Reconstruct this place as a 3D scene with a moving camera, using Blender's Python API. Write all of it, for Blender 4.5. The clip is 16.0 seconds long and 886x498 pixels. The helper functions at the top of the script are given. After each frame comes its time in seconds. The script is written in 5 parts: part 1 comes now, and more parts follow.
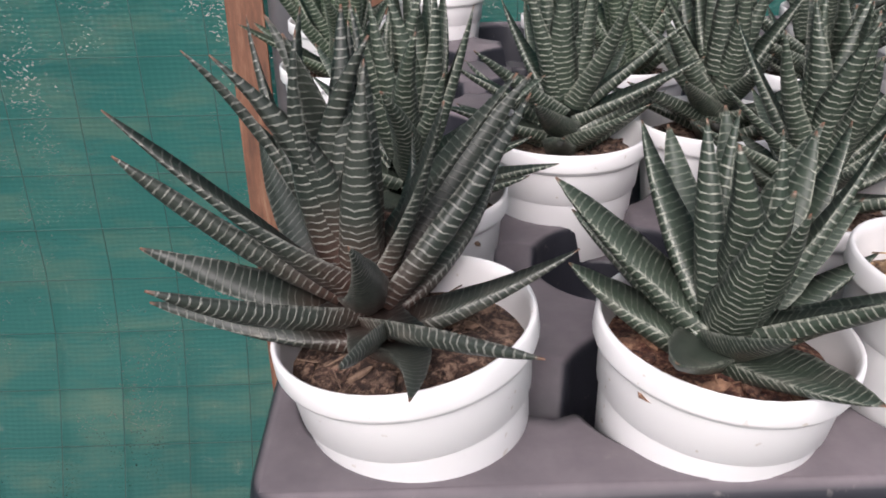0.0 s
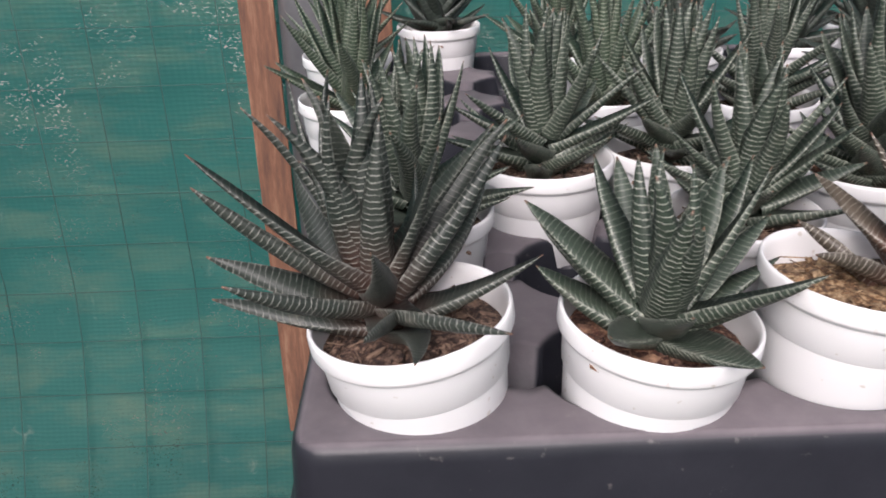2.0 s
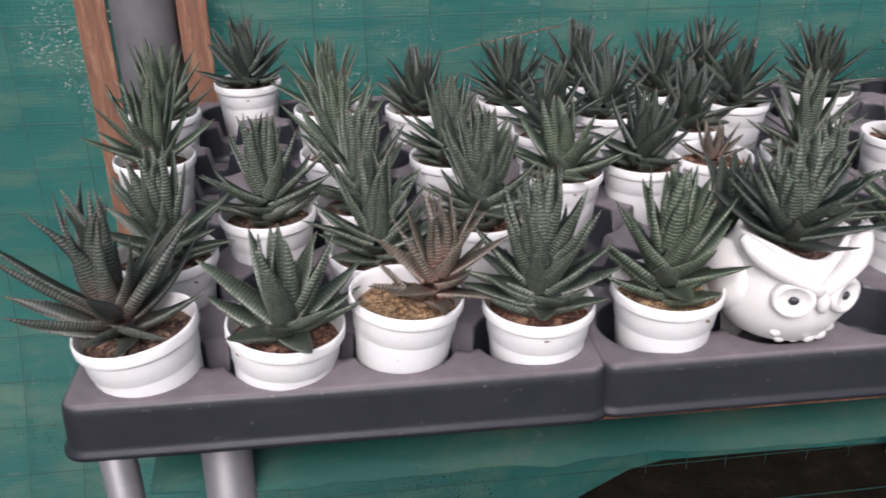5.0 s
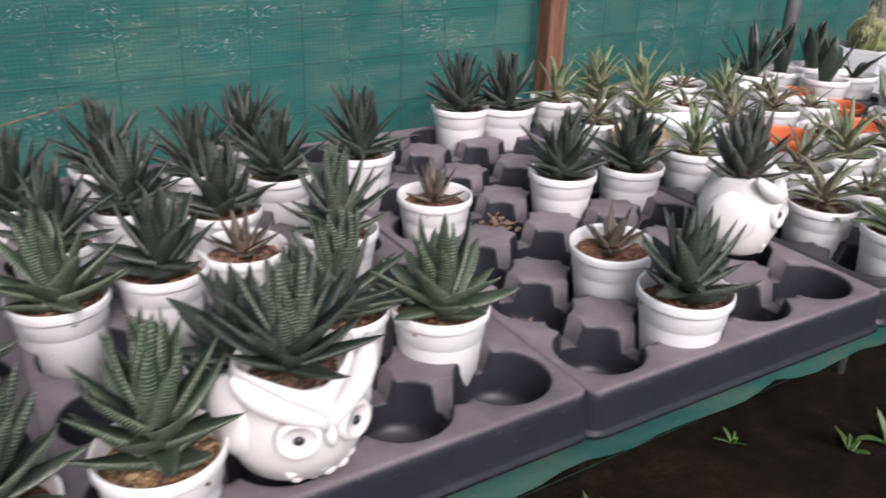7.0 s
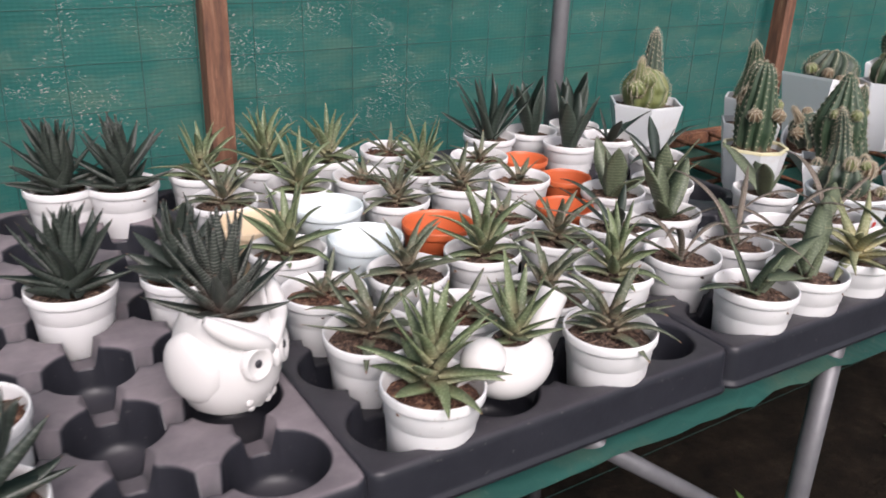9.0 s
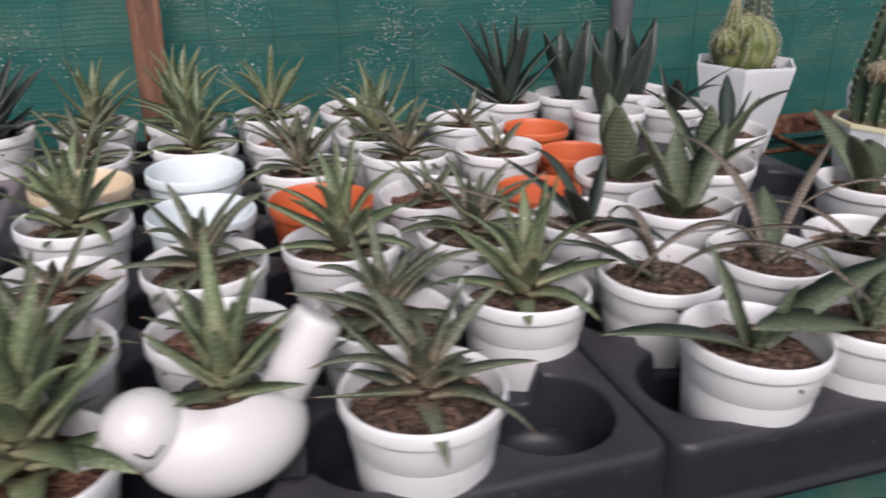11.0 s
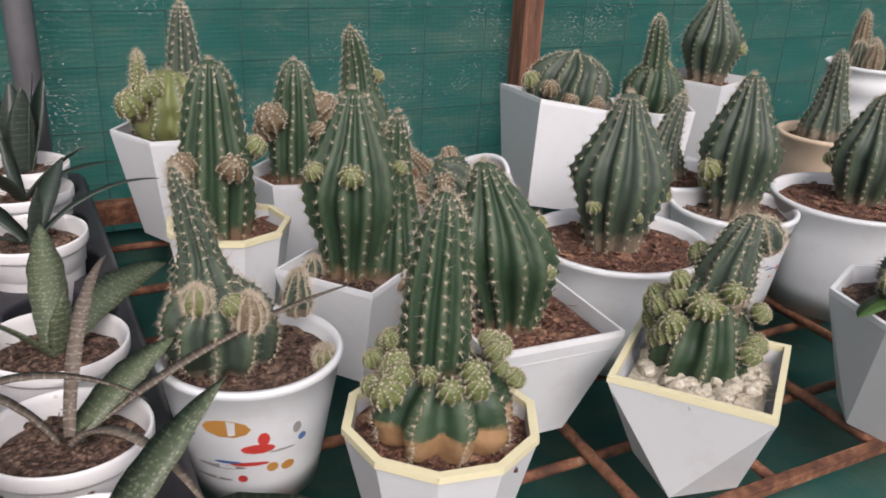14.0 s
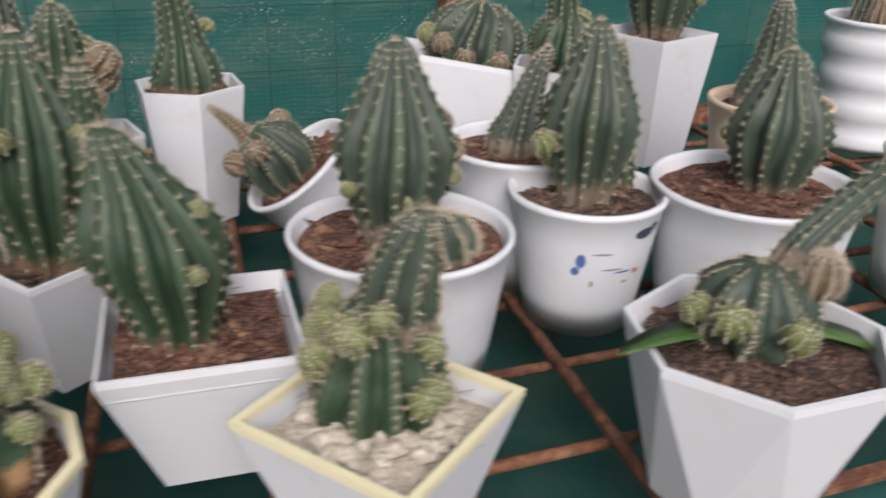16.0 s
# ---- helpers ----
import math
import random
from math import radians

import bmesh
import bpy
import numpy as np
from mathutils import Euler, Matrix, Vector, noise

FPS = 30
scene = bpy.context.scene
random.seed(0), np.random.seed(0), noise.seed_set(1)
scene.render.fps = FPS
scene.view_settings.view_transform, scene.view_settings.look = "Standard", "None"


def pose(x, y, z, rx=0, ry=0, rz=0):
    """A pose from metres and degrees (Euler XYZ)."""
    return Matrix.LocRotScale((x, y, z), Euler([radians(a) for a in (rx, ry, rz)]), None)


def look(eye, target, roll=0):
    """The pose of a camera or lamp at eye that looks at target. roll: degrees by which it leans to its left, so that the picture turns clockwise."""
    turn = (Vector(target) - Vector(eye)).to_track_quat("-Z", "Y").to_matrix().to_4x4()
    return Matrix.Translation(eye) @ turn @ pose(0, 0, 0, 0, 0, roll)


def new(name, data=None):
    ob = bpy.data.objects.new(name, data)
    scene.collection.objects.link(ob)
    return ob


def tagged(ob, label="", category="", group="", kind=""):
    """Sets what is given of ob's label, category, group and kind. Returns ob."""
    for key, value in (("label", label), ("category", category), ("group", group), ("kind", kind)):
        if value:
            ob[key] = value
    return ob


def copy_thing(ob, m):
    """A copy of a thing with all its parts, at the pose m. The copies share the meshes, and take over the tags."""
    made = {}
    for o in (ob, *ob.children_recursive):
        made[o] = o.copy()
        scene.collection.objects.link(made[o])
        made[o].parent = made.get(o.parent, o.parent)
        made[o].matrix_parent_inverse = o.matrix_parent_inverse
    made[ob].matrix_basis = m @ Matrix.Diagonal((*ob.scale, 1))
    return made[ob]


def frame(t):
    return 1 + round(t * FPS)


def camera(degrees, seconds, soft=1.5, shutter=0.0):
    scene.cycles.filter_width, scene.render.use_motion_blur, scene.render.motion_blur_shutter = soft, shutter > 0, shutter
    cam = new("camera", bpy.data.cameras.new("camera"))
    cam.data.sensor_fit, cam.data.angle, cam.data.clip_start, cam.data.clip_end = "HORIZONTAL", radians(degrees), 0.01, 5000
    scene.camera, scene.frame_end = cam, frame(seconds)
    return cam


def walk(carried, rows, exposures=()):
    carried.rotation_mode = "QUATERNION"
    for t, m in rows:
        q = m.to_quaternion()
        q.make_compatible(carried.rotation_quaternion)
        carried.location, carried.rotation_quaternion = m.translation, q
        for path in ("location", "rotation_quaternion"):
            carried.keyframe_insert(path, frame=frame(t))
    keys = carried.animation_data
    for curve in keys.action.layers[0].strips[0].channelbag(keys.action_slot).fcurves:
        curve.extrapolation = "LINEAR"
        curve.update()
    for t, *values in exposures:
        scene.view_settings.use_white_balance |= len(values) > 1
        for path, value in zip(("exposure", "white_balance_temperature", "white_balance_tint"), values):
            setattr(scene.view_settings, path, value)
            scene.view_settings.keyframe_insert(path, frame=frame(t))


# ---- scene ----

# ------------------------------------------------------------------ camera
cam = camera(55.5, 16.0, soft=1.8, shutter=0.35)
PATH = [
    (0, (0.173, -0.244, 1.037), (0.210, 1.547, 0.147), -0.9),
    (0.5, (0.173, -0.248, 1.039), (0.209, 1.545, 0.155), -1.1),
    (1, (0.171, -0.254, 1.043), (0.208, 1.542, 0.164), -1.2),
    (1.5, (0.172, -0.280, 1.047), (0.215, 1.517, 0.169), -1.0),
    (2, (0.174, -0.334, 1.078), (0.207, 1.470, 0.217), -1.4),
    (2.5, (0.189, -0.378, 1.095), (0.219, 1.430, 0.241), -1.6),
    (3, (0.198, -0.441, 1.132), (0.221, 1.368, 0.280), -1.9),
    (3.2, (0.198, -0.462, 1.145), (0.223, 1.348, 0.293), -2.1),
    (5.3, (0.378, -0.609, 1.264), (0.633, 1.153, 0.354), 0.3),
    (5.5, (0.387, -0.602, 1.268), (0.681, 1.157, 0.363), 0.5),
    (6, (0.430, -0.562, 1.267), (0.957, 1.157, 0.390), 1.3),
    (6.5, (0.470, -0.528, 1.280), (1.295, 1.081, 0.426), 2.6),
    (7, (0.549, -0.507, 1.285), (1.517, 1.030, 0.448), 2.0),
    (7.5, (0.752, -0.557, 1.291), (1.743, 0.973, 0.469), 2.0),
    (8, (0.952, -0.619, 1.308), (1.953, 0.919, 0.511), 2.1),
    (8.5, (1.097, -0.610, 1.307), (2.104, 0.933, 0.531), 1.9),
    (8.7, (1.159, -0.591, 1.306), (2.164, 0.955, 0.532), 1.9),
    (10.8, (1.653, -0.375, 1.151), (2.257, 1.358, 0.361), 0.4),
    (11, (1.719, -0.385, 1.146), (2.276, 1.368, 0.361), 0.0),
    (11.5, (1.868, -0.431, 1.144), (2.488, 1.311, 0.381), 1.0),
    (12, (1.983, -0.477, 1.175), (2.605, 1.276, 0.442), 0.1),
    (12.5, (2.071, -0.464, 1.183), (2.827, 1.246, 0.473), 0.6),
    (13, (2.214, -0.422, 1.174), (3.076, 1.236, 0.459), 1.6),
    (13.5, (2.352, -0.361, 1.175), (3.227, 1.280, 0.441), 2.3),
    (14, (2.399, -0.330, 1.176), (3.269, 1.301, 0.413), 2.7),
    (14.5, (2.444, -0.318, 1.173), (3.288, 1.312, 0.379), 2.7),
    (15, (2.535, -0.300, 1.152), (3.326, 1.336, 0.316), 2.7),
    (15.5, (2.589, -0.285, 1.147), (3.272, 1.384, 0.282), 2.1),
    (16, (2.743, -0.303, 1.139), (3.373, 1.397, 0.295), 1.5),
]
walk(cam, [(t, look(eye, aim, lean)) for t, eye, aim, lean in PATH], [(t, e, k, 19) for t, e, k in ((0.0, 0.84, 6600), (3.2, 0.86, 6600), (5.3, 0.80, 6500), (8.7, 0.74, 6650), (11.0, 0.30, 6500), (11.8, 0.26, 6550), (12.5, 0.38, 6650), (14.5, 0.38, 6750), (15.0, 0.33, 6750), (16.0, 0.33, 6650))])

# ------------------------------------------------------------------ light
world = bpy.data.worlds.new("sky")
scene.world = world
world.use_nodes = True
wn = world.node_tree.nodes
wl = world.node_tree.links
sky = wn.new("ShaderNodeTexSky")
sky.sky_type = "NISHITA"
sky.sun_disc = False
sky.sun_elevation = radians(42)
sky.sun_rotation = radians(193)
sky.dust_density = 4.0
hsv = wn.new("ShaderNodeHueSaturation")
hsv.inputs["Saturation"].default_value = 0.55
wl.new(sky.outputs[0], hsv.inputs["Color"])
wl.new(hsv.outputs[0], wn["Background"].inputs["Color"])
wn["Background"].inputs["Strength"].default_value = 0.105
sun_data = bpy.data.lights.new("sun", "SUN")
sun_data.energy = 1.9
sun_data.angle = radians(35)
sun_data.color = (1.0, 0.985, 1.0)
sun = new("sun", sun_data)
sun.matrix_world = look((0, -3.6, 4.2), (0.9, 0.3, 0.8))

# ------------------------------------------------------------------ materials
class Mat:
    """A short way to write node materials."""
    def __init__(self, name, rough=0.6, metal=0.0):
        self.m = bpy.data.materials.new(name)
        self.m.use_nodes = True
        self.t = self.m.node_tree
        self.b = self.t.nodes["Principled BSDF"]
        self.b.inputs["Roughness"].default_value = rough
        self.b.inputs["Metallic"].default_value = metal
        self.bumps = None

    def node(self, kind, **kw):
        n = self.t.nodes.new(kind)
        for k, v in kw.items():
            n.inputs[k].default_value = v
        return n

    def link(self, a, b):
        self.t.links.new(a, b)

    def coords(self, kind="Object"):
        n = self.t.nodes.new("ShaderNodeTexCoord")
        return n.outputs[kind]

    def noise(self, scale, detail=4.0, rough=0.6, vec=None, distort=0.0):
        n = self.node("ShaderNodeTexNoise", Scale=scale, Detail=detail, Roughness=rough, Distortion=distort)
        self.link(vec if vec is not None else self.coords(), n.inputs["Vector"])
        return n.outputs["Fac"]

    def ramp(self, fac, stops):
        n = self.t.nodes.new("ShaderNodeValToRGB")
        el = n.color_ramp.elements
        while len(el) < len(stops):
            el.new(0.5)
        for e, (p, c) in zip(el, stops):
            e.position = p
            e.color = (*c, 1.0) if len(c) == 3 else c
        self.link(fac, n.inputs[0])
        return n.outputs[0]

    def math(self, op, a, b=0.0, c=0.0):
        n = self.t.nodes.new("ShaderNodeMath")
        n.operation = op
        for i, v in enumerate((a, b, c)):
            if isinstance(v, (int, float)):
                n.inputs[i].default_value = v
            else:
                self.link(v, n.inputs[i])
        return n.outputs[0]

    def mix(self, fac, a, b, blend="MIX"):
        n = self.t.nodes.new("ShaderNodeMix")
        n.data_type = "RGBA"
        n.blend_type = blend
        for sock, v in ((n.inputs[0], fac), (n.inputs[6], a), (n.inputs[7], b)):
            if isinstance(v, (int, float)):
                sock.default_value = v
            elif isinstance(v, tuple):
                sock.default_value = (*v, 1.0)
            else:
                self.link(v, sock)
        return n.outputs[2]

    def color(self, v):
        if isinstance(v, tuple):
            self.b.inputs["Base Color"].default_value = (*v, 1.0)
        else:
            self.link(v, self.b.inputs["Base Color"])
        return self

    def rough(self, v):
        self.link(v, self.b.inputs["Roughness"])
        return self

    def bump(self, height, strength=0.4, distance=0.002):
        n = self.node("ShaderNodeBump", Strength=strength, Distance=distance)
        self.link(height, n.inputs["Height"])
        if self.bumps is not None:
            self.link(self.bumps, n.inputs["Normal"])
        self.bumps = n.outputs[0]
        self.link(self.bumps, self.b.inputs["Normal"])
        return self

    def random(self):
        return self.t.nodes.new("ShaderNodeObjectInfo").outputs["Random"]


def white_plastic(name, tone=(0.74, 0.745, 0.745), stain=(0.42, 0.36, 0.28), amount=0.5, rough=0.42):
    m = Mat(name, rough)
    dirt = m.ramp(m.noise(14, 6, 0.7), [(0.56, (0, 0, 0)), (0.78, (amount, amount, amount))])
    specks = m.ramp(m.noise(160, 2, 0.5), [(0.70, (0, 0, 0)), (0.74, (amount, amount, amount))])
    c = m.mix(m.noise(5, 3), tuple(v * 0.94 for v in tone), tone)
    c = m.mix(dirt, c, tuple(0.6 * a + 0.4 * b for a, b in zip(tone, stain)))
    c = m.mix(specks, c, stain)
    m.color(c).bump(m.noise(60, 3), 0.05, 0.001)
    return m.m


POT = white_plastic("white_pot_plastic")
def stained_pot():
    """White plastic with rust rubbed off the iron bars round the foot."""
    m = Mat("rust_stained_white_plastic", 0.42)
    spot = m.t.nodes.new("ShaderNodeSeparateXYZ")
    m.link(m.coords(), spot.inputs[0])
    c = m.mix(m.noise(6, 4), (0.635, 0.665, 0.68), (0.70, 0.73, 0.74))
    grime = m.ramp(m.noise(20, 6, 0.7), [(0.55, (0, 0, 0)), (0.78, (0.35, 0.35, 0.35))])
    c = m.mix(grime, c, (0.50, 0.45, 0.36))
    low = m.math("ADD", m.math("MULTIPLY", spot.outputs["Z"], -10.0), m.math("MULTIPLY", m.noise(14, 8, 0.8, None, 1.2), 2.6))
    c = m.mix(m.ramp(low, [(1.28, (0, 0, 0)), (1.60, (0.35, 0.35, 0.35)), (2.0, (0.8, 0.8, 0.8))]), c, m.mix(m.noise(60, 5), (0.20, 0.085, 0.03), (0.46, 0.24, 0.10)))
    m.color(c).bump(m.noise(60, 3), 0.05, 0.001)
    return m.m


POT_RACK = stained_pot()
POT_BLUE = white_plastic("pale_blue_pot_plastic", (0.70, 0.78, 0.80))
POT_TAN = white_plastic("cream_pot_plastic", (0.72, 0.58, 0.40))
POT_ORANGE = white_plastic("orange_pot_plastic", (0.60, 0.13, 0.045), (0.3, 0.1, 0.05))
CERAMIC = white_plastic("white_glazed_ceramic", (0.62, 0.61, 0.60), (0.35, 0.3, 0.25), 0.35, 0.25)
PAPER_TAN = white_plastic("cream_cup", (0.66, 0.52, 0.38))
RIM_YELLOW = white_plastic("yellowed_rim", (0.74, 0.70, 0.46))


def tray_material(name, amount):
    m = Mat(name, 0.5)
    geo = m.t.nodes.new("ShaderNodeNewGeometry")
    sep = m.t.nodes.new("ShaderNodeSeparateXYZ")
    m.link(geo.outputs["Normal"], sep.inputs[0])
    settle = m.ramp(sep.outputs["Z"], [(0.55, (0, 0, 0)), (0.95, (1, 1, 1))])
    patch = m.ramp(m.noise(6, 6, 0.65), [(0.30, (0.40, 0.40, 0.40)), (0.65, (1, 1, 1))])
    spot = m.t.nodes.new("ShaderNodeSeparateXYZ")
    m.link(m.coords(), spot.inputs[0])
    # dust colour thins below the tray top, painting the wells' shade in
    well_shade = m.ramp(m.math("ADD", spot.outputs["Z"], 0.06), [(0.020, (0.12, 0.12, 0.12)), (0.050, (1, 1, 1))])
    dust = m.math("MULTIPLY", m.math("MULTIPLY", m.math("MULTIPLY", settle, well_shade), patch), amount)
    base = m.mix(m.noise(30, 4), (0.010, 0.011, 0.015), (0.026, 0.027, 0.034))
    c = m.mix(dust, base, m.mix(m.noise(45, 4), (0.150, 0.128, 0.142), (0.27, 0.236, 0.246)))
    streak = m.ramp(m.noise(90, 3, 0.7), [(0.66, (0, 0, 0)), (0.74, (0.35, 0.35, 0.35))])
    c = m.mix(streak, c, (0.20, 0.18, 0.17))
    m.color(c)
    m.rough(m.ramp(dust, [(0.0, (0.38, 0.38, 0.38)), (1.0, (0.75, 0.75, 0.75))]))
    m.b.inputs["Specular IOR Level"].default_value = 0.3
    m.bump(m.noise(220, 3), 0.12, 0.001).bump(m.noise(18, 3), 0.15, 0.004)
    return m.m


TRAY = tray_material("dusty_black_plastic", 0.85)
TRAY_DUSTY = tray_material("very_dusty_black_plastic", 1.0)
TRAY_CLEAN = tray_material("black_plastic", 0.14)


def soil_material(name, a, b, c):
    m = Mat(name, 0.95)
    isl = m.t.nodes.new("ShaderNodeNewGeometry").outputs["Random Per Island"]
    col = m.ramp(m.noise(260, 5, 0.75), [(0.40, a), (0.50, b), (0.61, c)])
    col = m.mix(m.ramp(isl, [(0.55, (0, 0, 0)), (1.0, (0.8, 0.8, 0.8))]), col, c)
    col = m.mix(m.ramp(m.noise(70, 4, 0.7), [(0.35, (0.75, 0.75, 0.75)), (0.62, (0, 0, 0))]), col, a)
    m.color(col).bump(m.noise(300, 4, 0.7), 0.7, 0.003)
    return m.m


SOIL = soil_material("dark_soil", (0.022, 0.013, 0.010), (0.085, 0.047, 0.033), (0.30, 0.20, 0.14))
SOIL_RED = soil_material("red_bark_soil", (0.030, 0.012, 0.009), (0.125, 0.050, 0.032), (0.36, 0.21, 0.13))
SOIL_FIBRE = soil_material("fibrous_soil", (0.05, 0.028, 0.016), (0.22, 0.12, 0.055), (0.50, 0.36, 0.21))
CHIP = soil_material("bark_chips", (0.06, 0.035, 0.025), (0.16, 0.095, 0.065), (0.32, 0.23, 0.17))
PEBBLE = soil_material("pale_pebbles", (0.36, 0.32, 0.24), (0.52, 0.48, 0.38), (0.68, 0.65, 0.56))


def leaf_material(name, dark, light, band, band_amount, spacing=0.0042, tip=(0.16, 0.08, 0.05), tip_from=0.965, rough=0.5, spots=0.0, base_tint=None):
    """Succulent skin: UV x runs from the inner (0) to the outer face (1), UV y from base (0) to tip (1); bands are in metres along."""
    m = Mat(name, rough)
    uv = m.coords("UV")
    sep = m.t.nodes.new("ShaderNodeSeparateXYZ")
    m.link(uv, sep.inputs[0])
    attr = m.t.nodes.new("ShaderNodeAttribute")
    attr.attribute_name = "along"
    n1 = m.noise(60, 4)
    tone = m.math("ADD", m.math("MULTIPLY", m.random(), 0.5), m.math("MULTIPLY", n1, 0.6))
    c = m.mix(tone, dark, light)
    if base_tint:
        c = m.mix(m.ramp(sep.outputs[1], [(0.0, (0.7, 0.7, 0.7)), (0.35, (0, 0, 0))]), c, base_tint)
    wob = m.math("MULTIPLY", m.noise(150, 3), 5.0)
    ph = m.math("ADD", m.math("MULTIPLY", attr.outputs["Fac"], 2 * math.pi / spacing), wob)
    w = m.math("SINE", ph)
    band_m = m.ramp(w, [(0.66, (0, 0, 0)), (0.88, (1, 1, 1))])
    side = m.ramp(sep.outputs[0], [(0.15, (0.30, 0.30, 0.30)), (0.65, (1, 1, 1))])
    breakup = m.ramp(m.noise(230, 2), [(0.34, (0.2, 0.2, 0.2)), (0.52, (1, 1, 1))])
    mask = m.math("MULTIPLY", m.math("MULTIPLY", band_m, side), m.math("MULTIPLY", breakup, band_amount))
    c = m.mix(mask, c, band)
    if not spots:
        edge = m.ramp(m.math("ABSOLUTE", m.math("SUBTRACT", sep.outputs[0], 0.5)), [(0.03, (1, 1, 1)), (0.09, (0, 0, 0))])
        bead = m.ramp(m.noise(420, 2), [(0.42, (0, 0, 0)), (0.56, (0.8, 0.8, 0.8))])
        c = m.mix(m.math("MULTIPLY", m.math("MULTIPLY", edge, bead), band_amount), c, band)
    if spots:
        vor = m.node("ShaderNodeTexVoronoi", Scale=330.0)
        m.link(m.coords(), vor.inputs["Vector"])
        sp = m.ramp(vor.outputs["Distance"], [(0.20, (spots, spots, spots)), (0.38, (0, 0, 0))])
        c = m.mix(sp, c, band)
    c = m.mix(m.ramp(sep.outputs[1], [(tip_from, (0, 0, 0)), (min(1.0, tip_from + 0.06), (1, 1, 1))]), c, tip)
    dust = m.ramp(m.noise(35, 4, 0.7), [(0.60, (0, 0, 0)), (0.80, (0.35, 0.35, 0.35))])
    c = m.mix(dust, c, (0.20, 0.18, 0.15))
    m.color(c).bump(mask, 0.8, 0.0012).bump(m.noise(120, 3), 0.15, 0.001)
    return m.m


ZEBRA = leaf_material("zebra_haworthia_skin", (0.015, 0.027, 0.019), (0.042, 0.060, 0.042), (0.40, 0.42, 0.35), 0.62, 0.0034)
ZEBRA_DARK = leaf_material("dark_haworthia_skin", (0.012, 0.019, 0.015), (0.034, 0.042, 0.034), (0.34, 0.35, 0.31), 0.52, 0.0031, base_tint=(0.07, 0.03, 0.022))
ZEBRA_RED = leaf_material("reddish_haworthia_skin", (0.032, 0.030, 0.022), (0.085, 0.066, 0.048), (0.40, 0.38, 0.33), 0.65, 0.0033, base_tint=(0.12, 0.05, 0.035))
ZEBRA_GREEN = leaf_material("green_haworthia_skin", (0.016, 0.032, 0.020), (0.044, 0.068, 0.040), (0.36, 0.39, 0.31), 0.68, 0.0036)
DARK_STAR = leaf_material("plain_dark_haworthia_skin", (0.014, 0.022, 0.018), (0.034, 0.046, 0.036), (0.14, 0.15, 0.13), 0.35, 0.006)
ALOE = leaf_material("spotted_aloe_skin", (0.065, 0.095, 0.045), (0.145, 0.185, 0.090), (0.40, 0.44, 0.29), 0.25, 0.008, (0.30, 0.18, 0.10), 0.95, 0.5, 0.55, (0.24, 0.20, 0.12))
ALOE_DULL = leaf_material("weathered_aloe_skin", (0.055, 0.070, 0.042), (0.115, 0.130, 0.080), (0.34, 0.35, 0.27), 0.3, 0.007, (0.25, 0.13, 0.08), 0.92, 0.55, 0.5, (0.22, 0.15, 0.10))
GASTERIA = leaf_material("mottled_gasteria_skin", (0.042, 0.060, 0.036), (0.110, 0.135, 0.080), (0.25, 0.29, 0.18), 0.55, 0.006, (0.13, 0.10, 0.06), 0.97, 0.5, 0.6)
GASTERIA_DARK = leaf_material("dark_gasteria_skin", (0.022, 0.036, 0.030), (0.048, 0.064, 0.050), (0.11, 0.13, 0.10), 0.3, 0.008, (0.1, 0.07, 0.05), 0.97, 0.4)
STALE = leaf_material("dried_speckled_stalk", (0.085, 0.065, 0.050), (0.16, 0.13, 0.10), (0.34, 0.31, 0.26), 0.9, 0.006, (0.08, 0.07, 0.06), 0.97, 0.7, 0.4)
VARIEGATED = leaf_material("yellow_green_aloe_skin", (0.13, 0.15, 0.07), (0.25, 0.26, 0.135), (0.50, 0.50, 0.36), 0.55, 0.007, (0.28, 0.18, 0.09), 0.95, 0.5, 0.5, (0.38, 0.30, 0.14))
BROAD = leaf_material("glossy_green_leaf", (0.035, 0.085, 0.020), (0.075, 0.15, 0.035), (0.10, 0.18, 0.05), 0.2, 0.01, (0.3, 0.28, 0.06), 0.97, 0.3)


def cactus_material(name, dark, light, cork, cork_top=0.07):
    m = Mat(name, 0.55)
    uv = m.coords("UV")
    sep = m.t.nodes.new("ShaderNodeSeparateXYZ")
    m.link(uv, sep.inputs[0])
    c = m.mix(m.noise(45, 5), dark, light)
    ridge = m.ramp(sep.outputs[0], [(0.72, (0, 0, 0)), (1.0, (0.55, 0.55, 0.55))])
    c = m.mix(ridge, c, (0.10, 0.14, 0.08))
    jag = m.math("ADD", sep.outputs[1], m.math("MULTIPLY", m.math("SUBTRACT", m.noise(55, 4, 0.7), 0.5), 0.22))
    c = m.mix(m.ramp(jag, [(cork_top, (1, 1, 1)), (cork_top + 0.06, (0, 0, 0))]), c, m.mix(m.noise(120, 4), tuple(v * 0.55 for v in cork), cork))
    c = m.mix(m.ramp(m.noise(22, 5, 0.7), [(0.60, (0, 0, 0)), (0.82, (0.36, 0.36, 0.36))]), c, (0.14, 0.14, 0.09))
    m.color(c).bump(m.noise(160, 4, 0.7), 0.25, 0.0015)
    return m.m


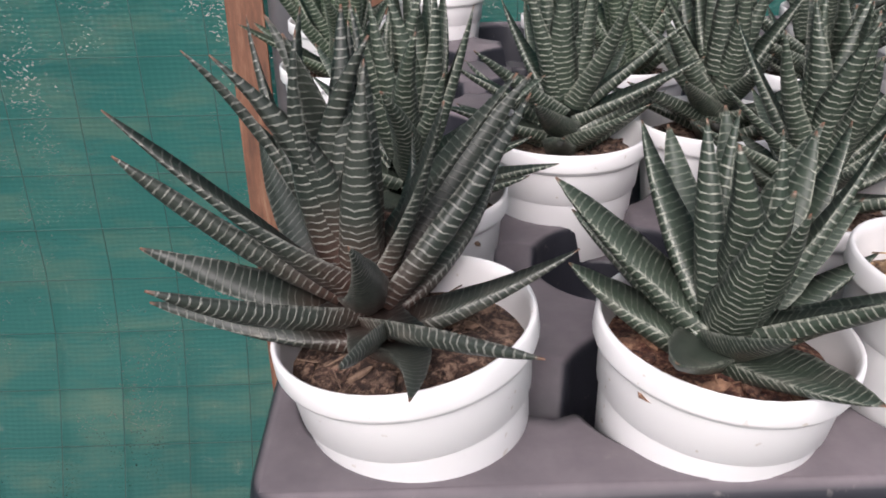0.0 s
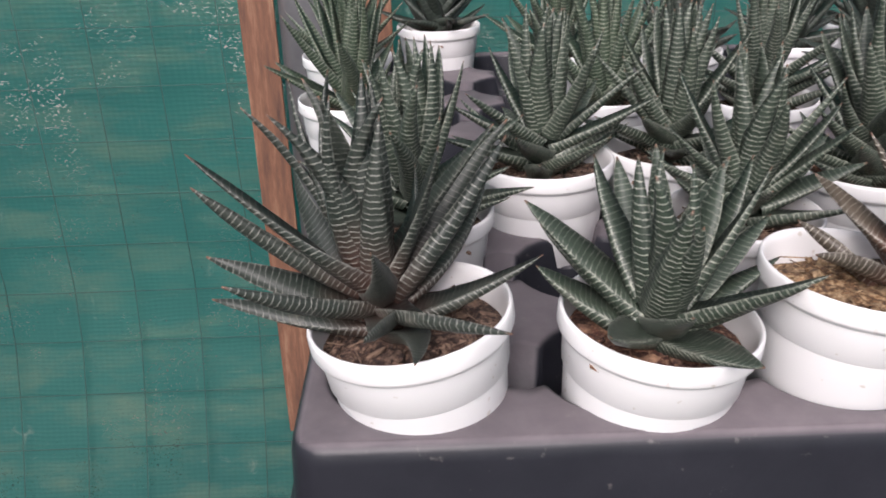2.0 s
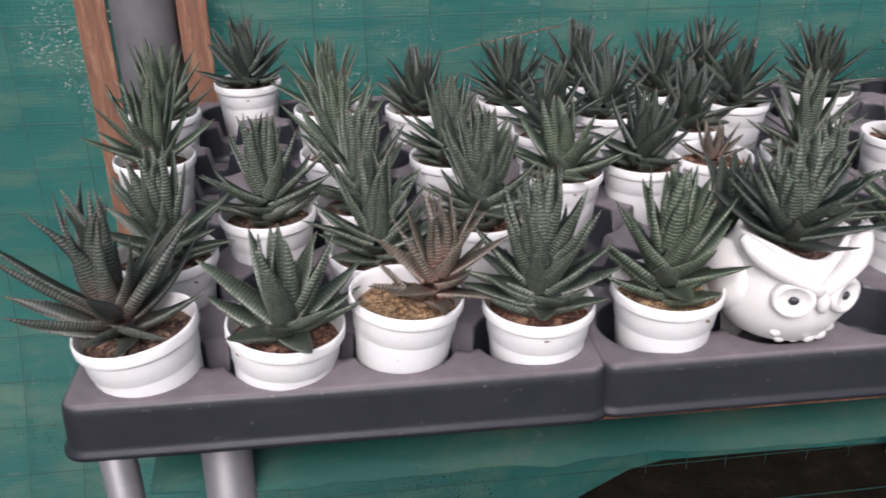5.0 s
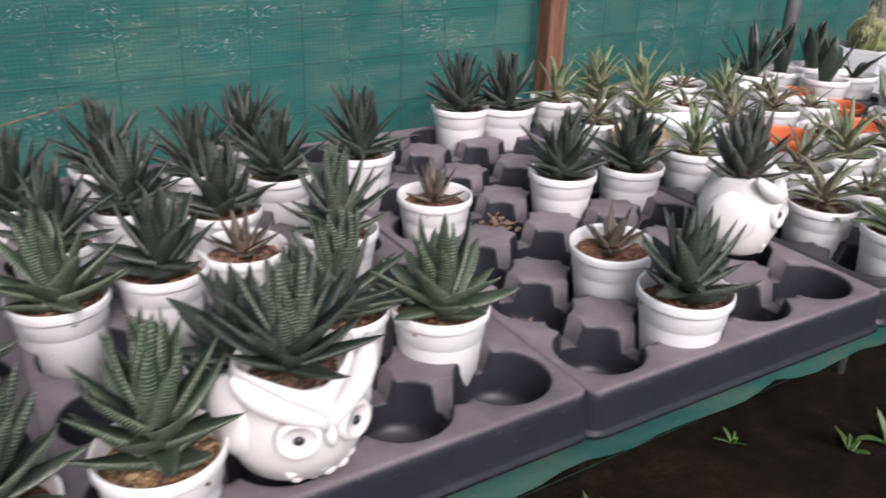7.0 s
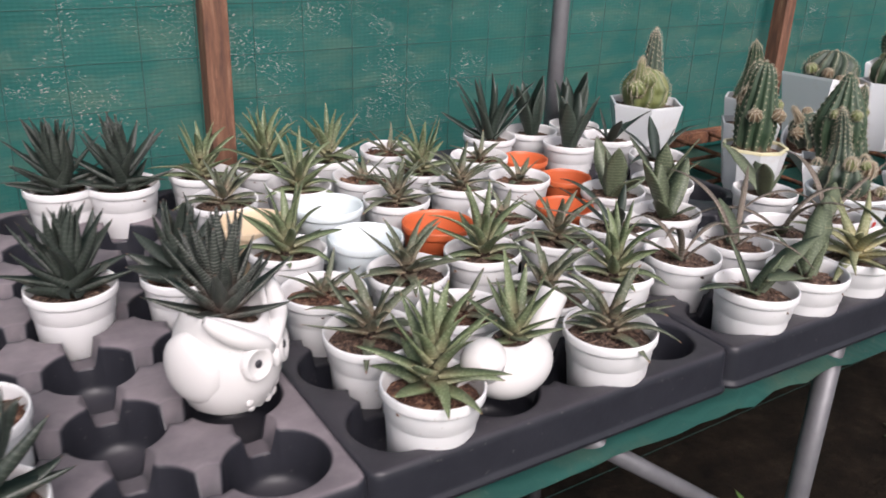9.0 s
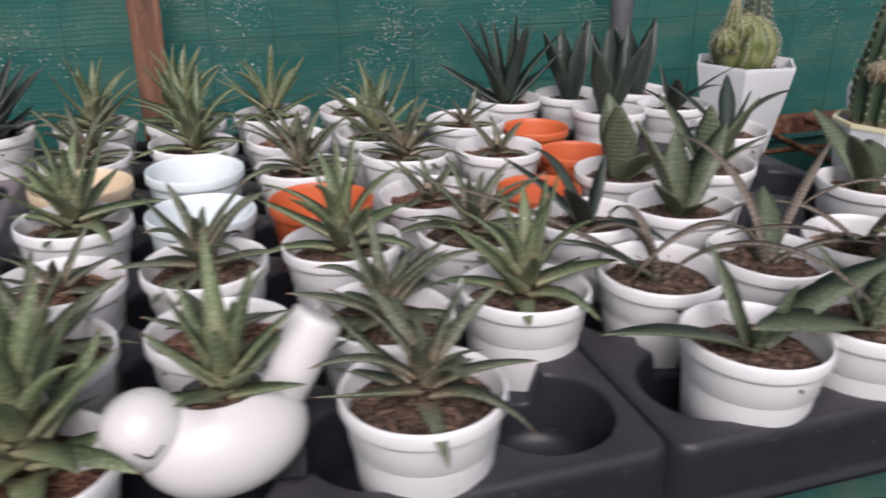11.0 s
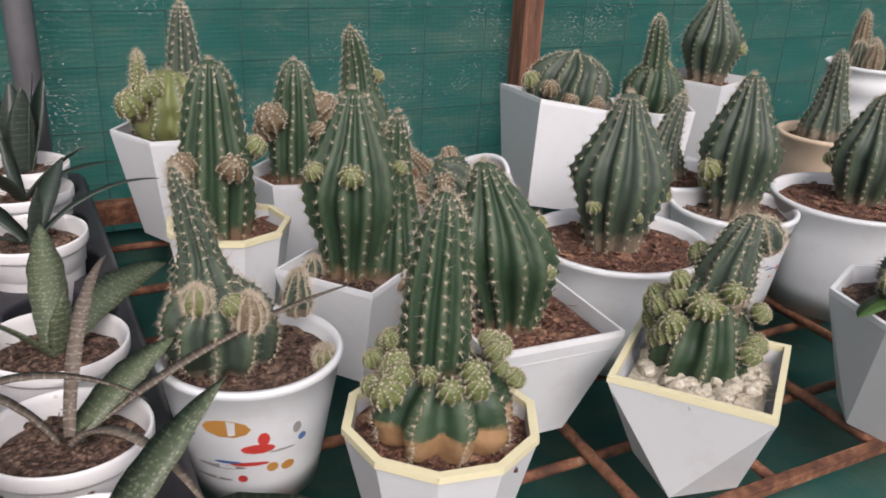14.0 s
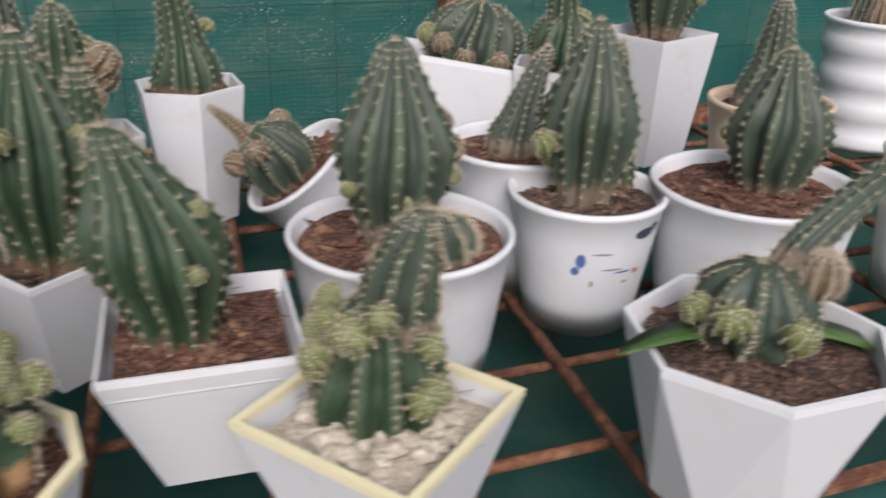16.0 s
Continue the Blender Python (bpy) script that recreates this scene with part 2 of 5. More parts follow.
CACTUS = cactus_material("green_cactus_skin", (0.010, 0.028, 0.014), (0.028, 0.062, 0.028), (0.20, 0.13, 0.08))
CACTUS_GREY = cactus_material("greyish_cactus_skin", (0.020, 0.036, 0.026), (0.050, 0.072, 0.050), (0.22, 0.18, 0.13), 0.15)
CACTUS_CORK = cactus_material("corky_cactus_skin", (0.010, 0.030, 0.015), (0.030, 0.068, 0.030), (0.40, 0.24, 0.12), 0.46)
PUP = cactus_material("pale_green_offset_skin", (0.085, 0.115, 0.034), (0.20, 0.22, 0.085), (0.15, 0.12, 0.07))
PUP_BROWN = cactus_material("brown_offset_skin", (0.11, 0.075, 0.045), (0.20, 0.14, 0.085), (0.15, 0.10, 0.06))
SPINE = Mat("tan_spines", 0.6)
SPINE.color(SPINE.mix(SPINE.t.nodes.new("ShaderNodeNewGeometry").outputs["Random Per Island"], (0.34, 0.27, 0.18), (0.62, 0.57, 0.46)))
SPINE = SPINE.m


def rust_material():
    m = Mat("rusty_iron", 0.85, 0.15)
    c = m.ramp(m.noise(35, 6, 0.75), [(0.32, (0.040, 0.020, 0.014)), (0.47, (0.12, 0.050, 0.028)), (0.60, (0.25, 0.115, 0.060)), (0.74, (0.36, 0.26, 0.20))])
    m.color(c).bump(m.noise(120, 5, 0.75), 0.7, 0.002)
    return m.m


def wood_material():
    m = Mat("rusted_post_paint", 0.8)
    mp = m.node("ShaderNodeMapping", Scale=(30.0, 30.0, 4.0))
    m.link(m.coords(), mp.inputs[0])
    grain = m.noise(1.6, 6, 0.7, mp.outputs[0])
    c = m.ramp(grain, [(0.32, (0.055, 0.028, 0.020)), (0.52, (0.145, 0.066, 0.038)), (0.70, (0.27, 0.16, 0.10))])
    c = m.mix(m.ramp(m.noise(40, 5, 0.7), [(0.62, (0, 0, 0)), (0.72, (0.7, 0.7, 0.7))]), c, (0.10, 0.045, 0.03))
    m.color(c).bump(grain, 0.5, 0.002)
    return m.m


RUST, POST = rust_material(), wood_material()
PIPE = Mat("grey_painted_steel", 0.45, 0.3)
PIPE.color(PIPE.mix(PIPE.noise(18, 5, 0.7), (0.085, 0.085, 0.092), (0.19, 0.19, 0.20))).bump(PIPE.noise(60, 3), 0.1, 0.001)
PIPE = PIPE.m
WIRE = Mat("dark_wire", 0.6, 0.2)
WIRE.color((0.014, 0.075, 0.064))
WIRE = WIRE.m
BLACK = Mat("black_print", 0.5).color((0.02, 0.02, 0.025)).m
INK_BLUE = Mat("blue_print", 0.5).color((0.07, 0.16, 0.36)).m
INK_NAVY = Mat("navy_print", 0.5).color((0.03, 0.045, 0.08)).m
INK_RED = Mat("red_print", 0.5).color((0.55, 0.05, 0.04)).m
INK_OCHRE = Mat("ochre_print", 0.5).color((0.50, 0.24, 0.06)).m
INK_GREY = Mat("grey_print", 0.5).color((0.30, 0.29, 0.28)).m


def net_material(name, holes):
    """Woven green shade cloth: fine horizontal tape weave, some light through it and pinholes to the sky and added pale
    sheet behind.
    """
    m = Mat(name, 0.75)
    co = m.coords()
    sep = m.t.nodes.new("ShaderNodeSeparateXYZ")
    m.link(co, sep.inputs[0])
    weave = m.math("SINE", m.math("ADD", m.math("MULTIPLY", sep.outputs["Z"], 900.0), m.math("MULTIPLY", m.noise(9, 3), 9.0)))
    warp = m.math("SINE", m.math("MULTIPLY", sep.outputs["X"], 620.0))
    big = m.noise(2.2, 4, 0.6)
    c = m.ramp(big, [(0.30, (0.006, 0.072, 0.062)), (0.70, (0.019, 0.128, 0.108))])
    c = m.mix(m.ramp(weave, [(0.25, (0.42, 0.42, 0.42)), (0.75, (0, 0, 0))]), c, (0.004, 0.060, 0.052))
    mp = m.node("ShaderNodeMapping", Scale=(1.0, 1.0, 3.2))
    m.link(co, mp.inputs[0])
    stain = m.ramp(m.noise(7, 6, 0.7, mp.outputs[0]), [(0.46, (0, 0, 0)), (0.72, (0.60, 0.60, 0.60))])
    c = m.mix(stain, c, (0.13, 0.17, 0.11))
    fluff = m.ramp(m.noise(16, 7, 0.8, m.coords(), 1.6), [(0.60, (0, 0, 0)), (0.68, (0.40, 0.40, 0.40))])
    c = m.mix(fluff, c, (0.26, 0.32, 0.27))
    m.color(c).bump(weave, 0.25, 0.001).bump(warp, 0.15, 0.001)
    tr = m.node("ShaderNodeBsdfTranslucent")
    tr.inputs[0].default_value = (0.03, 0.30, 0.245, 1)
    m1 = m.node("ShaderNodeMixShader")
    m1.inputs[0].default_value = 0.42
    m.link(m.b.outputs[0], m1.inputs[1])
    m.link(tr.outputs[0], m1.inputs[2])
    mp2 = m.node("ShaderNodeMapping", Scale=(1.0, 1.0, 2.4))
    m.link(co, mp2.inputs[0])
    pin = m.ramp(m.noise(210, 2, 0.6, mp2.outputs[0]), [(0.605, (0, 0, 0)), (0.645, (1, 1, 1))])
    zone = m.ramp(m.noise(6, 5, 0.7, m.coords()), [(0.44, (0, 0, 0)), (0.62, (1, 1, 1))])
    tp = m.node("ShaderNodeBsdfTransparent")
    m2 = m.node("ShaderNodeMixShader")
    m.link(m.math("MULTIPLY", m.math("MULTIPLY", pin, zone), holes), m2.inputs[0])
    m.link(m1.outputs[0], m2.inputs[1])
    m.link(tp.outputs[0], m2.inputs[2])
    m.link(m2.outputs[0], m.t.nodes["Material Output"].inputs[0])
    return m.m


NET = net_material("green_shade_net", 0.55)
NET_FLOOR = net_material("green_shade_cloth", 0.0)
EARTH = Mat("dark_damp_earth", 0.95)
EARTH.color(EARTH.ramp(EARTH.noise(9, 8, 0.75), [(0.35, (0.005, 0.004, 0.003)), (0.55, (0.014, 0.010, 0.007)), (0.75, (0.036, 0.027, 0.019))])).bump(EARTH.noise(30, 6, 0.7), 0.9, 0.02)
EARTH.b.inputs["Specular IOR Level"].default_value = 0.1
EARTH = EARTH.m
# pale colour for the added sheet that shows through the net's pinholes
PALE_BACKING = Mat("pale_backing", 0.9)
PALE_BACKING.color(PALE_BACKING.mix(PALE_BACKING.noise(3, 6), (0.50, 0.46, 0.40), (0.68, 0.64, 0.58)))
PALE_BACKING = PALE_BACKING.m
WEED = leaf_material("weed_leaf", (0.03, 0.07, 0.015), (0.08, 0.15, 0.03), (0.1, 0.18, 0.04), 0.1, 0.01, (0.1, 0.12, 0.03), 0.97)

# ------------------------------------------------------------------ mesh helpers
def finish(bm, name, material, smooth=True):
    bmesh.ops.recalc_face_normals(bm, faces=bm.faces[:])
    me = bpy.data.meshes.new(name)
    bm.to_mesh(me)
    bm.free()
    for mm in (material if isinstance(material, (list, tuple)) else [material]):
        me.materials.append(mm)
    if smooth:
        me.shade_smooth()
    return me


def part(name, bm, material, parent, label="", smooth=True):
    me = bm if isinstance(bm, bpy.types.Mesh) else finish(bm, name, material, smooth)
    ob = new(name, me)
    ob.parent = parent
    if label:
        tagged(ob, label)
    if name == "soil":
        tagged(ob, kind="stuff")
    return ob


def thing(name, label, category, group="", kind=""):
    return tagged(new(name), label, category, group, kind)


def mesh_thing(name, bm, material, label, category, group="", kind="", smooth=True):
    return tagged(new(name, finish(bm, name, material, smooth)), label, category, group, kind)


def box(bm, x0, y0, z0, x1, y1, z1, bevel=0.0):
    vs = [bm.verts.new((x, y, z)) for x in (x0, x1) for y in (y0, y1) for z in (z0, z1)]
    fs = [bm.faces.new([vs[i] for i in f]) for f in ((0, 1, 3, 2), (4, 6, 7, 5), (0, 4, 5, 1), (2, 3, 7, 6), (0, 2, 6, 4), (1, 5, 7, 3))]
    if bevel:
        es = list({e for f in fs for e in f.edges})
        bmesh.ops.bevel(bm, geom=es, offset=bevel, segments=2, affect="EDGES", profile=0.5)
    return bm


def lathe(bm, profile, n=40, cx=0.0, cy=0.0, close=True, twist=0.0):
    """Turn a list of (radius, z) about z; a radius of 0 closes the end."""
    rings = []
    for i, (r, z) in enumerate(profile):
        if r <= 1e-6:
            rings.append([bm.verts.new((cx, cy, z))])
        else:
            rings.append([bm.verts.new((cx + r * math.cos(2 * math.pi * k / n + twist), cy + r * math.sin(2 * math.pi * k / n + twist), z)) for k in range(n)])
    for a, b in zip(rings, rings[1:]):
        for k in range(n):
            q = [a[k % len(a)], a[(k + 1) % n % len(a)], b[(k + 1) % n % len(b)], b[k % len(b)]]
            q = list(dict.fromkeys(q))
            if len(q) > 2:
                bm.faces.new(q)
    return bm


def tube(bm, p, q, r, n=10, r2=None):
    """A round bar from p to q."""
    p, q = Vector(p), Vector(q)
    r2 = r if r2 is None else r2
    d = (q - p).normalized()
    u = d.orthogonal().normalized()
    w = d.cross(u)
    rings = []
    for c, rr in ((p, r), (q, r2)):
        rings.append([bm.verts.new(c + rr * (math.cos(2 * math.pi * k / n) * u + math.sin(2 * math.pi * k / n) * w)) for k in range(n)])
    for k in range(n):
        bm.faces.new((rings[0][k], rings[0][(k + 1) % n], rings[1][(k + 1) % n], rings[1][k]))
    bm.faces.new(rings[0][::-1])
    bm.faces.new(rings[1])
    return bm


def strand(bm, pts, r, n=7):
    """One welded round bar through a row of points; r may be a list."""
    pts = [Vector(p) for p in pts]
    d = (pts[-1] - pts[0]).normalized()
    u = d.orthogonal().normalized()
    w = d.cross(u)
    rings = []
    for i, p in enumerate(pts):
        rr = r[i] if isinstance(r, list) else r
        rings.append([bm.verts.new(p + rr * (math.cos(2 * math.pi * k / n) * u + math.sin(2 * math.pi * k / n) * w)) for k in range(n)])
    for a, b in zip(rings, rings[1:]):
        for k in range(n):
            bm.faces.new((a[k], a[(k + 1) % n], b[(k + 1) % n], b[k]))
    bm.faces.new(rings[0][::-1])
    bm.faces.new(rings[-1])
    return bm


def blob(bm, c, rx, ry, rz, seed=0.0, rough=0.0, u=10, v=7, m=None):
    """A rounded lump."""
    rows = []
    for i in range(v + 1):
        th = math.pi * i / v
        row = []
        for k in range(1 if i in (0, v) else u):
            ph = 2 * math.pi * k / u
            d = Vector((math.sin(th) * math.cos(ph), math.sin(th) * math.sin(ph), math.cos(th)))
            f = 1 + rough * noise.noise(d * 1.7 + Vector((seed, seed * 2, 0)))
            p = Vector((d.x * rx * f, d.y * ry * f, d.z * rz * f))
            row.append(bm.verts.new((m @ p if m else p) + Vector(c)))
        rows.append(row)
    for a, b in zip(rows, rows[1:]):
        for k in range(u):
            q = list(dict.fromkeys([a[k % len(a)], a[(k + 1) % u % len(a)], b[(k + 1) % u % len(b)], b[k % len(b)]]))
            if len(q) > 2:
                bm.faces.new(q)
    return bm


def leaf_mesh(name, material, L, W, T, e0, curl, r0=0.006, z0=0.0, strap=False, cup=0.25, twist=0.0, side=0.0, segs=10, keel=1.0, power=0.8):
    """One succulent leaf: starts r0 out from the stem, rises at e0 degrees, turns by curl degrees over its length; the upper face is
    cupped and the under face keeled."""
    bm = bmesh.new()
    uvl = bm.loops.layers.uv.new("UVMap")
    al = bm.verts.layers.float.new("along")
    pos, e = Vector((r0, 0, z0)), radians(e0)
    ring_uv = (0.5, 0.0, 0.5, 0.85, 1.0, 0.85)
    rings, ds = [], L / segs
    for i in range(segs + 1):
        s = i / segs
        if strap:
            w = W * min(1.0, ((1.0 - s) * 2.3 + 0.0004) ** 0.72) * (0.74 + 0.26 * min(1.0, s * 3))
            t = T * (1.0 - 0.65 * s)
        else:
            w = W * (max(0.0, 1.0 - s) ** power) * (0.86 + 0.34 * s) + 0.0004
            t = T * (max(0.0, 1.0 - s) ** 0.8) + 0.0003
        n = Vector((-math.sin(e), 0, math.cos(e)))
        y = Vector((0, 1, 0))
        a = radians(twist) * s
        yy, nn = y * math.cos(a) + n * math.sin(a), n * math.cos(a) - y * math.sin(a)
        off = Vector((0, side * L * s * s, 0))
        c = pos + off
        wob = 1 + 0.04 * math.sin(i * 2.1 + L * 700)
        pts = (c - yy * w * wob, c - nn * w * cup * (1 - s * 0.4), c + yy * w * wob, c + yy * w * 0.62 - nn * (t * 0.75), c - nn * t * keel, c - yy * w * 0.62 - nn * (t * 0.75))
        row = []
        for q in pts:
            v = bm.verts.new(q)
            v[al] = s * L
            row.append(v)
        rings.append((row, s))
        pos = pos + Vector((math.cos(e), 0, math.sin(e))) * ds
        e += radians(curl) / segs
    for (a, sa), (b, sb) in zip(rings, rings[1:]):
        for k in range(6):
            k2 = (k + 1) % 6
            f = bm.faces.new((a[k], a[k2], b[k2], b[k]))
            for lp, (uu, vv) in zip(f.loops, ((ring_uv[k], sa), (ring_uv[k2], sa), (ring_uv[k2], sb), (ring_uv[k], sb))):
                lp[uvl].uv = (uu, vv)
    f = bm.faces.new(rings[-1][0])
    for lp in f.loops:
        lp[uvl].uv = (0.5, 1.0)
    me = finish(bm, name, material)
    return me


# ------------------------------------------------------------------ pots
def round_pot_mesh(name, material, R=0.0525, h=0.107, base=0.0395):
    """Thin-walled nursery pot: tapered body, a step under a second band, and a rolled rim."""
    bm = bmesh.new()
    prof = [(0, 0.004), (base * 0.86, 0.004), (base * 0.90, 0.0), (base, 0.0012), (R * 0.872, h - 0.0345), (R * 0.878, h - 0.0335), (R * 0.900, h - 0.0325),
            (R * 0.930, h - 0.0145), (R * 0.938, h - 0.0132), (R * 0.985, h - 0.0118), (R, h - 0.0100), (R, h - 0.0025), (R * 0.992, h - 0.0005), (R * 0.975, h), (R * 0.955, h - 0.0006),
            (R * 0.935, h - 0.006), (R * 0.86, h - 0.035), (base * 0.92, 0.010), (0, 0.010)]
    lathe(bm, prof, 44)
    return finish(bm, name, material)


def soil_mesh(name, material, R, z, rise=0.004, chips=26, seed=0, n=20, chip_size=0.0045, rounded=False):
    rnd = random.Random(seed)
    bm = bmesh.new()
    rings = []
    for j in range(6):
        r = R * j / 5
        if j == 0:
            rings.append([bm.verts.new((0, 0, z + rise))])
        else:
            rings.append([bm.verts.new((r * math.cos(2 * math.pi * (k + 0.5) / n), r * math.sin(2 * math.pi * (k + 0.5) / n), z + rise * (1 - (r / R) ** 2) + rnd.uniform(-0.002, 0.002))) for k in range(n)])
    for a, b in zip(rings, rings[1:]):
        for k in range(n):
            q = list(dict.fromkeys([a[k % len(a)], a[(k + 1) % n % len(a)], b[(k + 1) % n], b[k]]))
            if len(q) > 2:
                bm.faces.new(q)
    for i in range(chips):
        a, r = rnd.uniform(0, 6.28), R * (0.66 if n == 4 else 0.92) * math.sqrt(rnd.random())
        s = chip_size * rnd.uniform(0.4, 1.3)
        mm = Euler((rnd.uniform(-0.5, 0.5), rnd.uniform(-0.5, 0.5), rnd.uniform(0, 3))).to_matrix()
        if rounded:
            blob(bm, (r * math.cos(a), r * math.sin(a), z + rise * (1 - (r / R) ** 2) + s * rnd.uniform(0.2, 0.9)), s * rnd.uniform(1.0, 1.5), s * 0.9, s * 0.75, i, 0.25, 9, 6, mm)
            continue
        blob(bm, (r * math.cos(a), r * math.sin(a), z + rise * (1 - (r / R) ** 2) + s * 0.15), s * rnd.uniform(1, 2.2), s * 0.7, s * 0.4, i, 0.5, 6, 4, mm)
    for i in range(chips // 2):
        a, r, b = rnd.uniform(0, 6.28), R * 0.8 * math.sqrt(rnd.random()), rnd.uniform(0, 6.28)
        ln = rnd.uniform(0.006, 0.018)
        p = Vector((r * math.cos(a), r * math.sin(a), z + rise + 0.001))
        q = p + Vector((ln * math.cos(b), ln * math.sin(b), rnd.uniform(-0.002, 0.004)))
        if q.xy.length < R * 0.95:
            tube(bm, p, q, 0.0004, 4)
    return finish(bm, name, material, False)


POT_H = 0.107
ROUND = round_pot_mesh("pot", POT)
SOILS = [soil_mesh("soil", sm, 0.0478, POT_H - 0.019, 0.007, 70, i) for i, sm in enumerate((SOIL, SOIL, SOIL_RED, SOIL_FIBRE))]

# ------------------------------------------------------------------ the place: ground, nets, posts
H = 0.815           # top of the trays
WALL_Y = 0.965
GROUND = -0.18


def plane_mesh(name, material, x0, y0, x1, y1, z, nx=1, ny=1, bumpy=0.0):
    bm = bmesh.new()
    g = [[bm.verts.new((x0 + (x1 - x0) * i / nx, y0 + (y1 - y0) * j / ny, z + (bumpy * noise.noise(Vector((i * 0.37, j * 0.41, 3))) if bumpy else 0))) for j in range(ny + 1)] for i in range(nx + 1)]
    for i in range(nx):
        for j in range(ny):
            bm.faces.new((g[i][j], g[i + 1][j], g[i + 1][j + 1], g[i][j + 1]))
    return finish(bm, name, material)


tagged(new("ground", plane_mesh("ground", EARTH, -60, -60, 60, 60, GROUND, 2, 2)), "dark damp bare earth under and round the benches", "ground", kind="structure")


# added sheet behind the net, pale so that pinholes and cloth look brighter
tagged(new("net_backing", plane_mesh("net_backing", PALE_BACKING, -20, 1.3, 25, 40, GROUND + 0.01, 2, 2)), "added pale sheet outside that brightens the shade net's pinholes", "ground", kind="structure")


def net_slope(z, y, x=-1.0):
    """Beyond the bench's end the back net is pulled out near the ground."""
    return 0.26 * (max(0.0, 0.40 - z) / 0.58) ** 1.4 * min(1.0, max(0.0, (1.05 - x) / 0.5)) if y == WALL_Y else 0.0


def net_panel(name, x0, x1, z0, z1, y, along_x=True):
    """A slack sheet of shade cloth with a little thickness of billow."""
    bm = bmesh.new()
    nx, nz = max(8, int(abs(x1 - x0) / 0.10)), 22
    g = []
    for i in range(nx + 1):
        row = []
        for k in range(nz + 1):
            u, z = x0 + (x1 - x0) * i / nx, z0 + (z1 - z0) * k / nz
            d = 0.012 * noise.noise(Vector((u * 2.3, z * 2.0, y))) - net_slope(z, y, u)
            row.append(bm.verts.new((u, y + d, z) if along_x else (y + d, u, z)))
        g.append(row)
    for i in range(nx):
        for k in range(nz):
            bm.faces.new((g[i][k], g[i + 1][k], g[i + 1][k + 1], g[i][k + 1]))
    return finish(bm, name, NET)


def net_wall(name, x0, x1, z1, y, label, along_x=True, wires=True):
    w = thing(name, label, "net wall", kind="structure")
    part("shade_net", net_panel("shade_net", x0, x1, GROUND, z1, y, along_x), NET, w)
    if wires:
        rnd = random.Random(5)

        def upright(x):
            bm = bmesh.new()
            zs = [GROUND, -0.08, 0.02, 0.12, 0.22, 0.32, 0.42, z1]
            strand(bm, [(0, -net_slope(z, y, x), z) for z in zs], 0.0009, 5)
            return finish(bm, "wire", WIRE)
        straight, bent = upright(1.0), upright(-1.0)
        x = x0 + 0.05
        while x < x1:
            o = part("wire", straight if x > 0.2 else bent, WIRE, w)
            o.matrix_basis = pose(x + rnd.uniform(-0.006, 0.006), y - 0.018, 0, 0, rnd.uniform(-0.6, 0.6), 0)
            x += 0.105
        z = -0.12
        while z < z1:
            bm = bmesh.new()
            strand(bm, [(x, -net_slope(z, y, x), 0) for x in (x0, 0.1, 0.17, 0.24, 0.32, x1)], 0.0009, 5)
            o = part("wire", bm, WIRE, w)
            o.matrix_basis = pose(0, y - 0.021, z, 0, rnd.uniform(-0.2, 0.2), 0)
            z += 0.088
    return w


net_wall("wall_back", -5.0, 9.0, 2.3, WALL_Y, "green woven shade net behind the benches with thin wire grid")
net_wall("wall_front", -5.0, 9.0, 1.2, -5.0, "green woven shade net across the aisle", wires=False)
net_wall("wall_left", -5.0, 0.98, 1.6, -5.0, "green woven shade net at the aisle's end", False, False)
net_wall("wall_right", -5.0, 0.98, 1.6, 9.0, "green woven shade net at the aisle's far end", False, False)


def angle_post(x, y, w=0.05, lean=0.0):
    """An upright of rusted angle iron."""
    bm = bmesh.new()
    box(bm, -w / 2, 0.0, GROUND, w / 2, 0.006, 2.3, 0.0015)
    box(bm, -w / 2, 0.0063, GROUND, -w / 2 + 0.006, 0.04, 2.3, 0.0015)
    o = mesh_thing("wall_post", bm, POST, "rust-brown angle iron post standing against the green net", "post", "net posts", smooth=False)
    o.matrix_basis = pose(x, y, 0, 0, lean, 0)
    return o


for x, w, lean in ((-0.058, 0.05, 0.0), (0.107, 0.05, 0.0), (1.688, 0.043, 0.0), (3.188, 0.038, 0.6), (4.75, 0.045, 0.0)):
    angle_post(x, 0.885, w, lean)


def wall_pipe(x, y, r, label):
    bm = bmesh.new()
    tube(bm, (0, 0, GROUND), (0, 0, 2.3), r, 24)
    o = mesh_thing("wall_pipe", bm, PIPE, label, "pipe", "upright pipes")
    o.matrix_basis = pose(x, y, 0)


wall_pipe(0.024, 0.905, 0.054, "thick grey painted steel pipe upright between two rusty posts")
wall_pipe(2.425, 0.875, 0.018, "thin grey steel pipe upright against the green net")

# ------------------------------------------------------------------ bench: rails, legs, cloth
def angle_rail(x0, y0, x1, y1, z, w=0.035, name="bench_rail", label="rusty angle iron rail along the bench"):
    bm = bmesh.new()
    ln = math.hypot(x1 - x0, y1 - y0)
    box(bm, 0, -w / 2, -0.004, ln, w / 2, 0.0, 0.001)
    box(bm, 0, -w / 2, -w, ln, -w / 2 + 0.004, -0.0042, 0.001)
    o = mesh_thing(name, bm, RUST, label, "rail", "bench rails", smooth=False)
    o.matrix_basis = pose(x0, y0, z, 0, 0, math.degrees(math.atan2(y1 - y0, x1 - x0)))
    return o


TRAY_BASE = 0.7545
RACK = 0.7545
angle_rail(0.12, 0.06, 2.47, 0.06, TRAY_BASE)
angle_rail(0.12, 0.44, 2.47, 0.44, TRAY_BASE)
angle_rail(0.12, 0.83, 2.47, 0.83, TRAY_BASE)
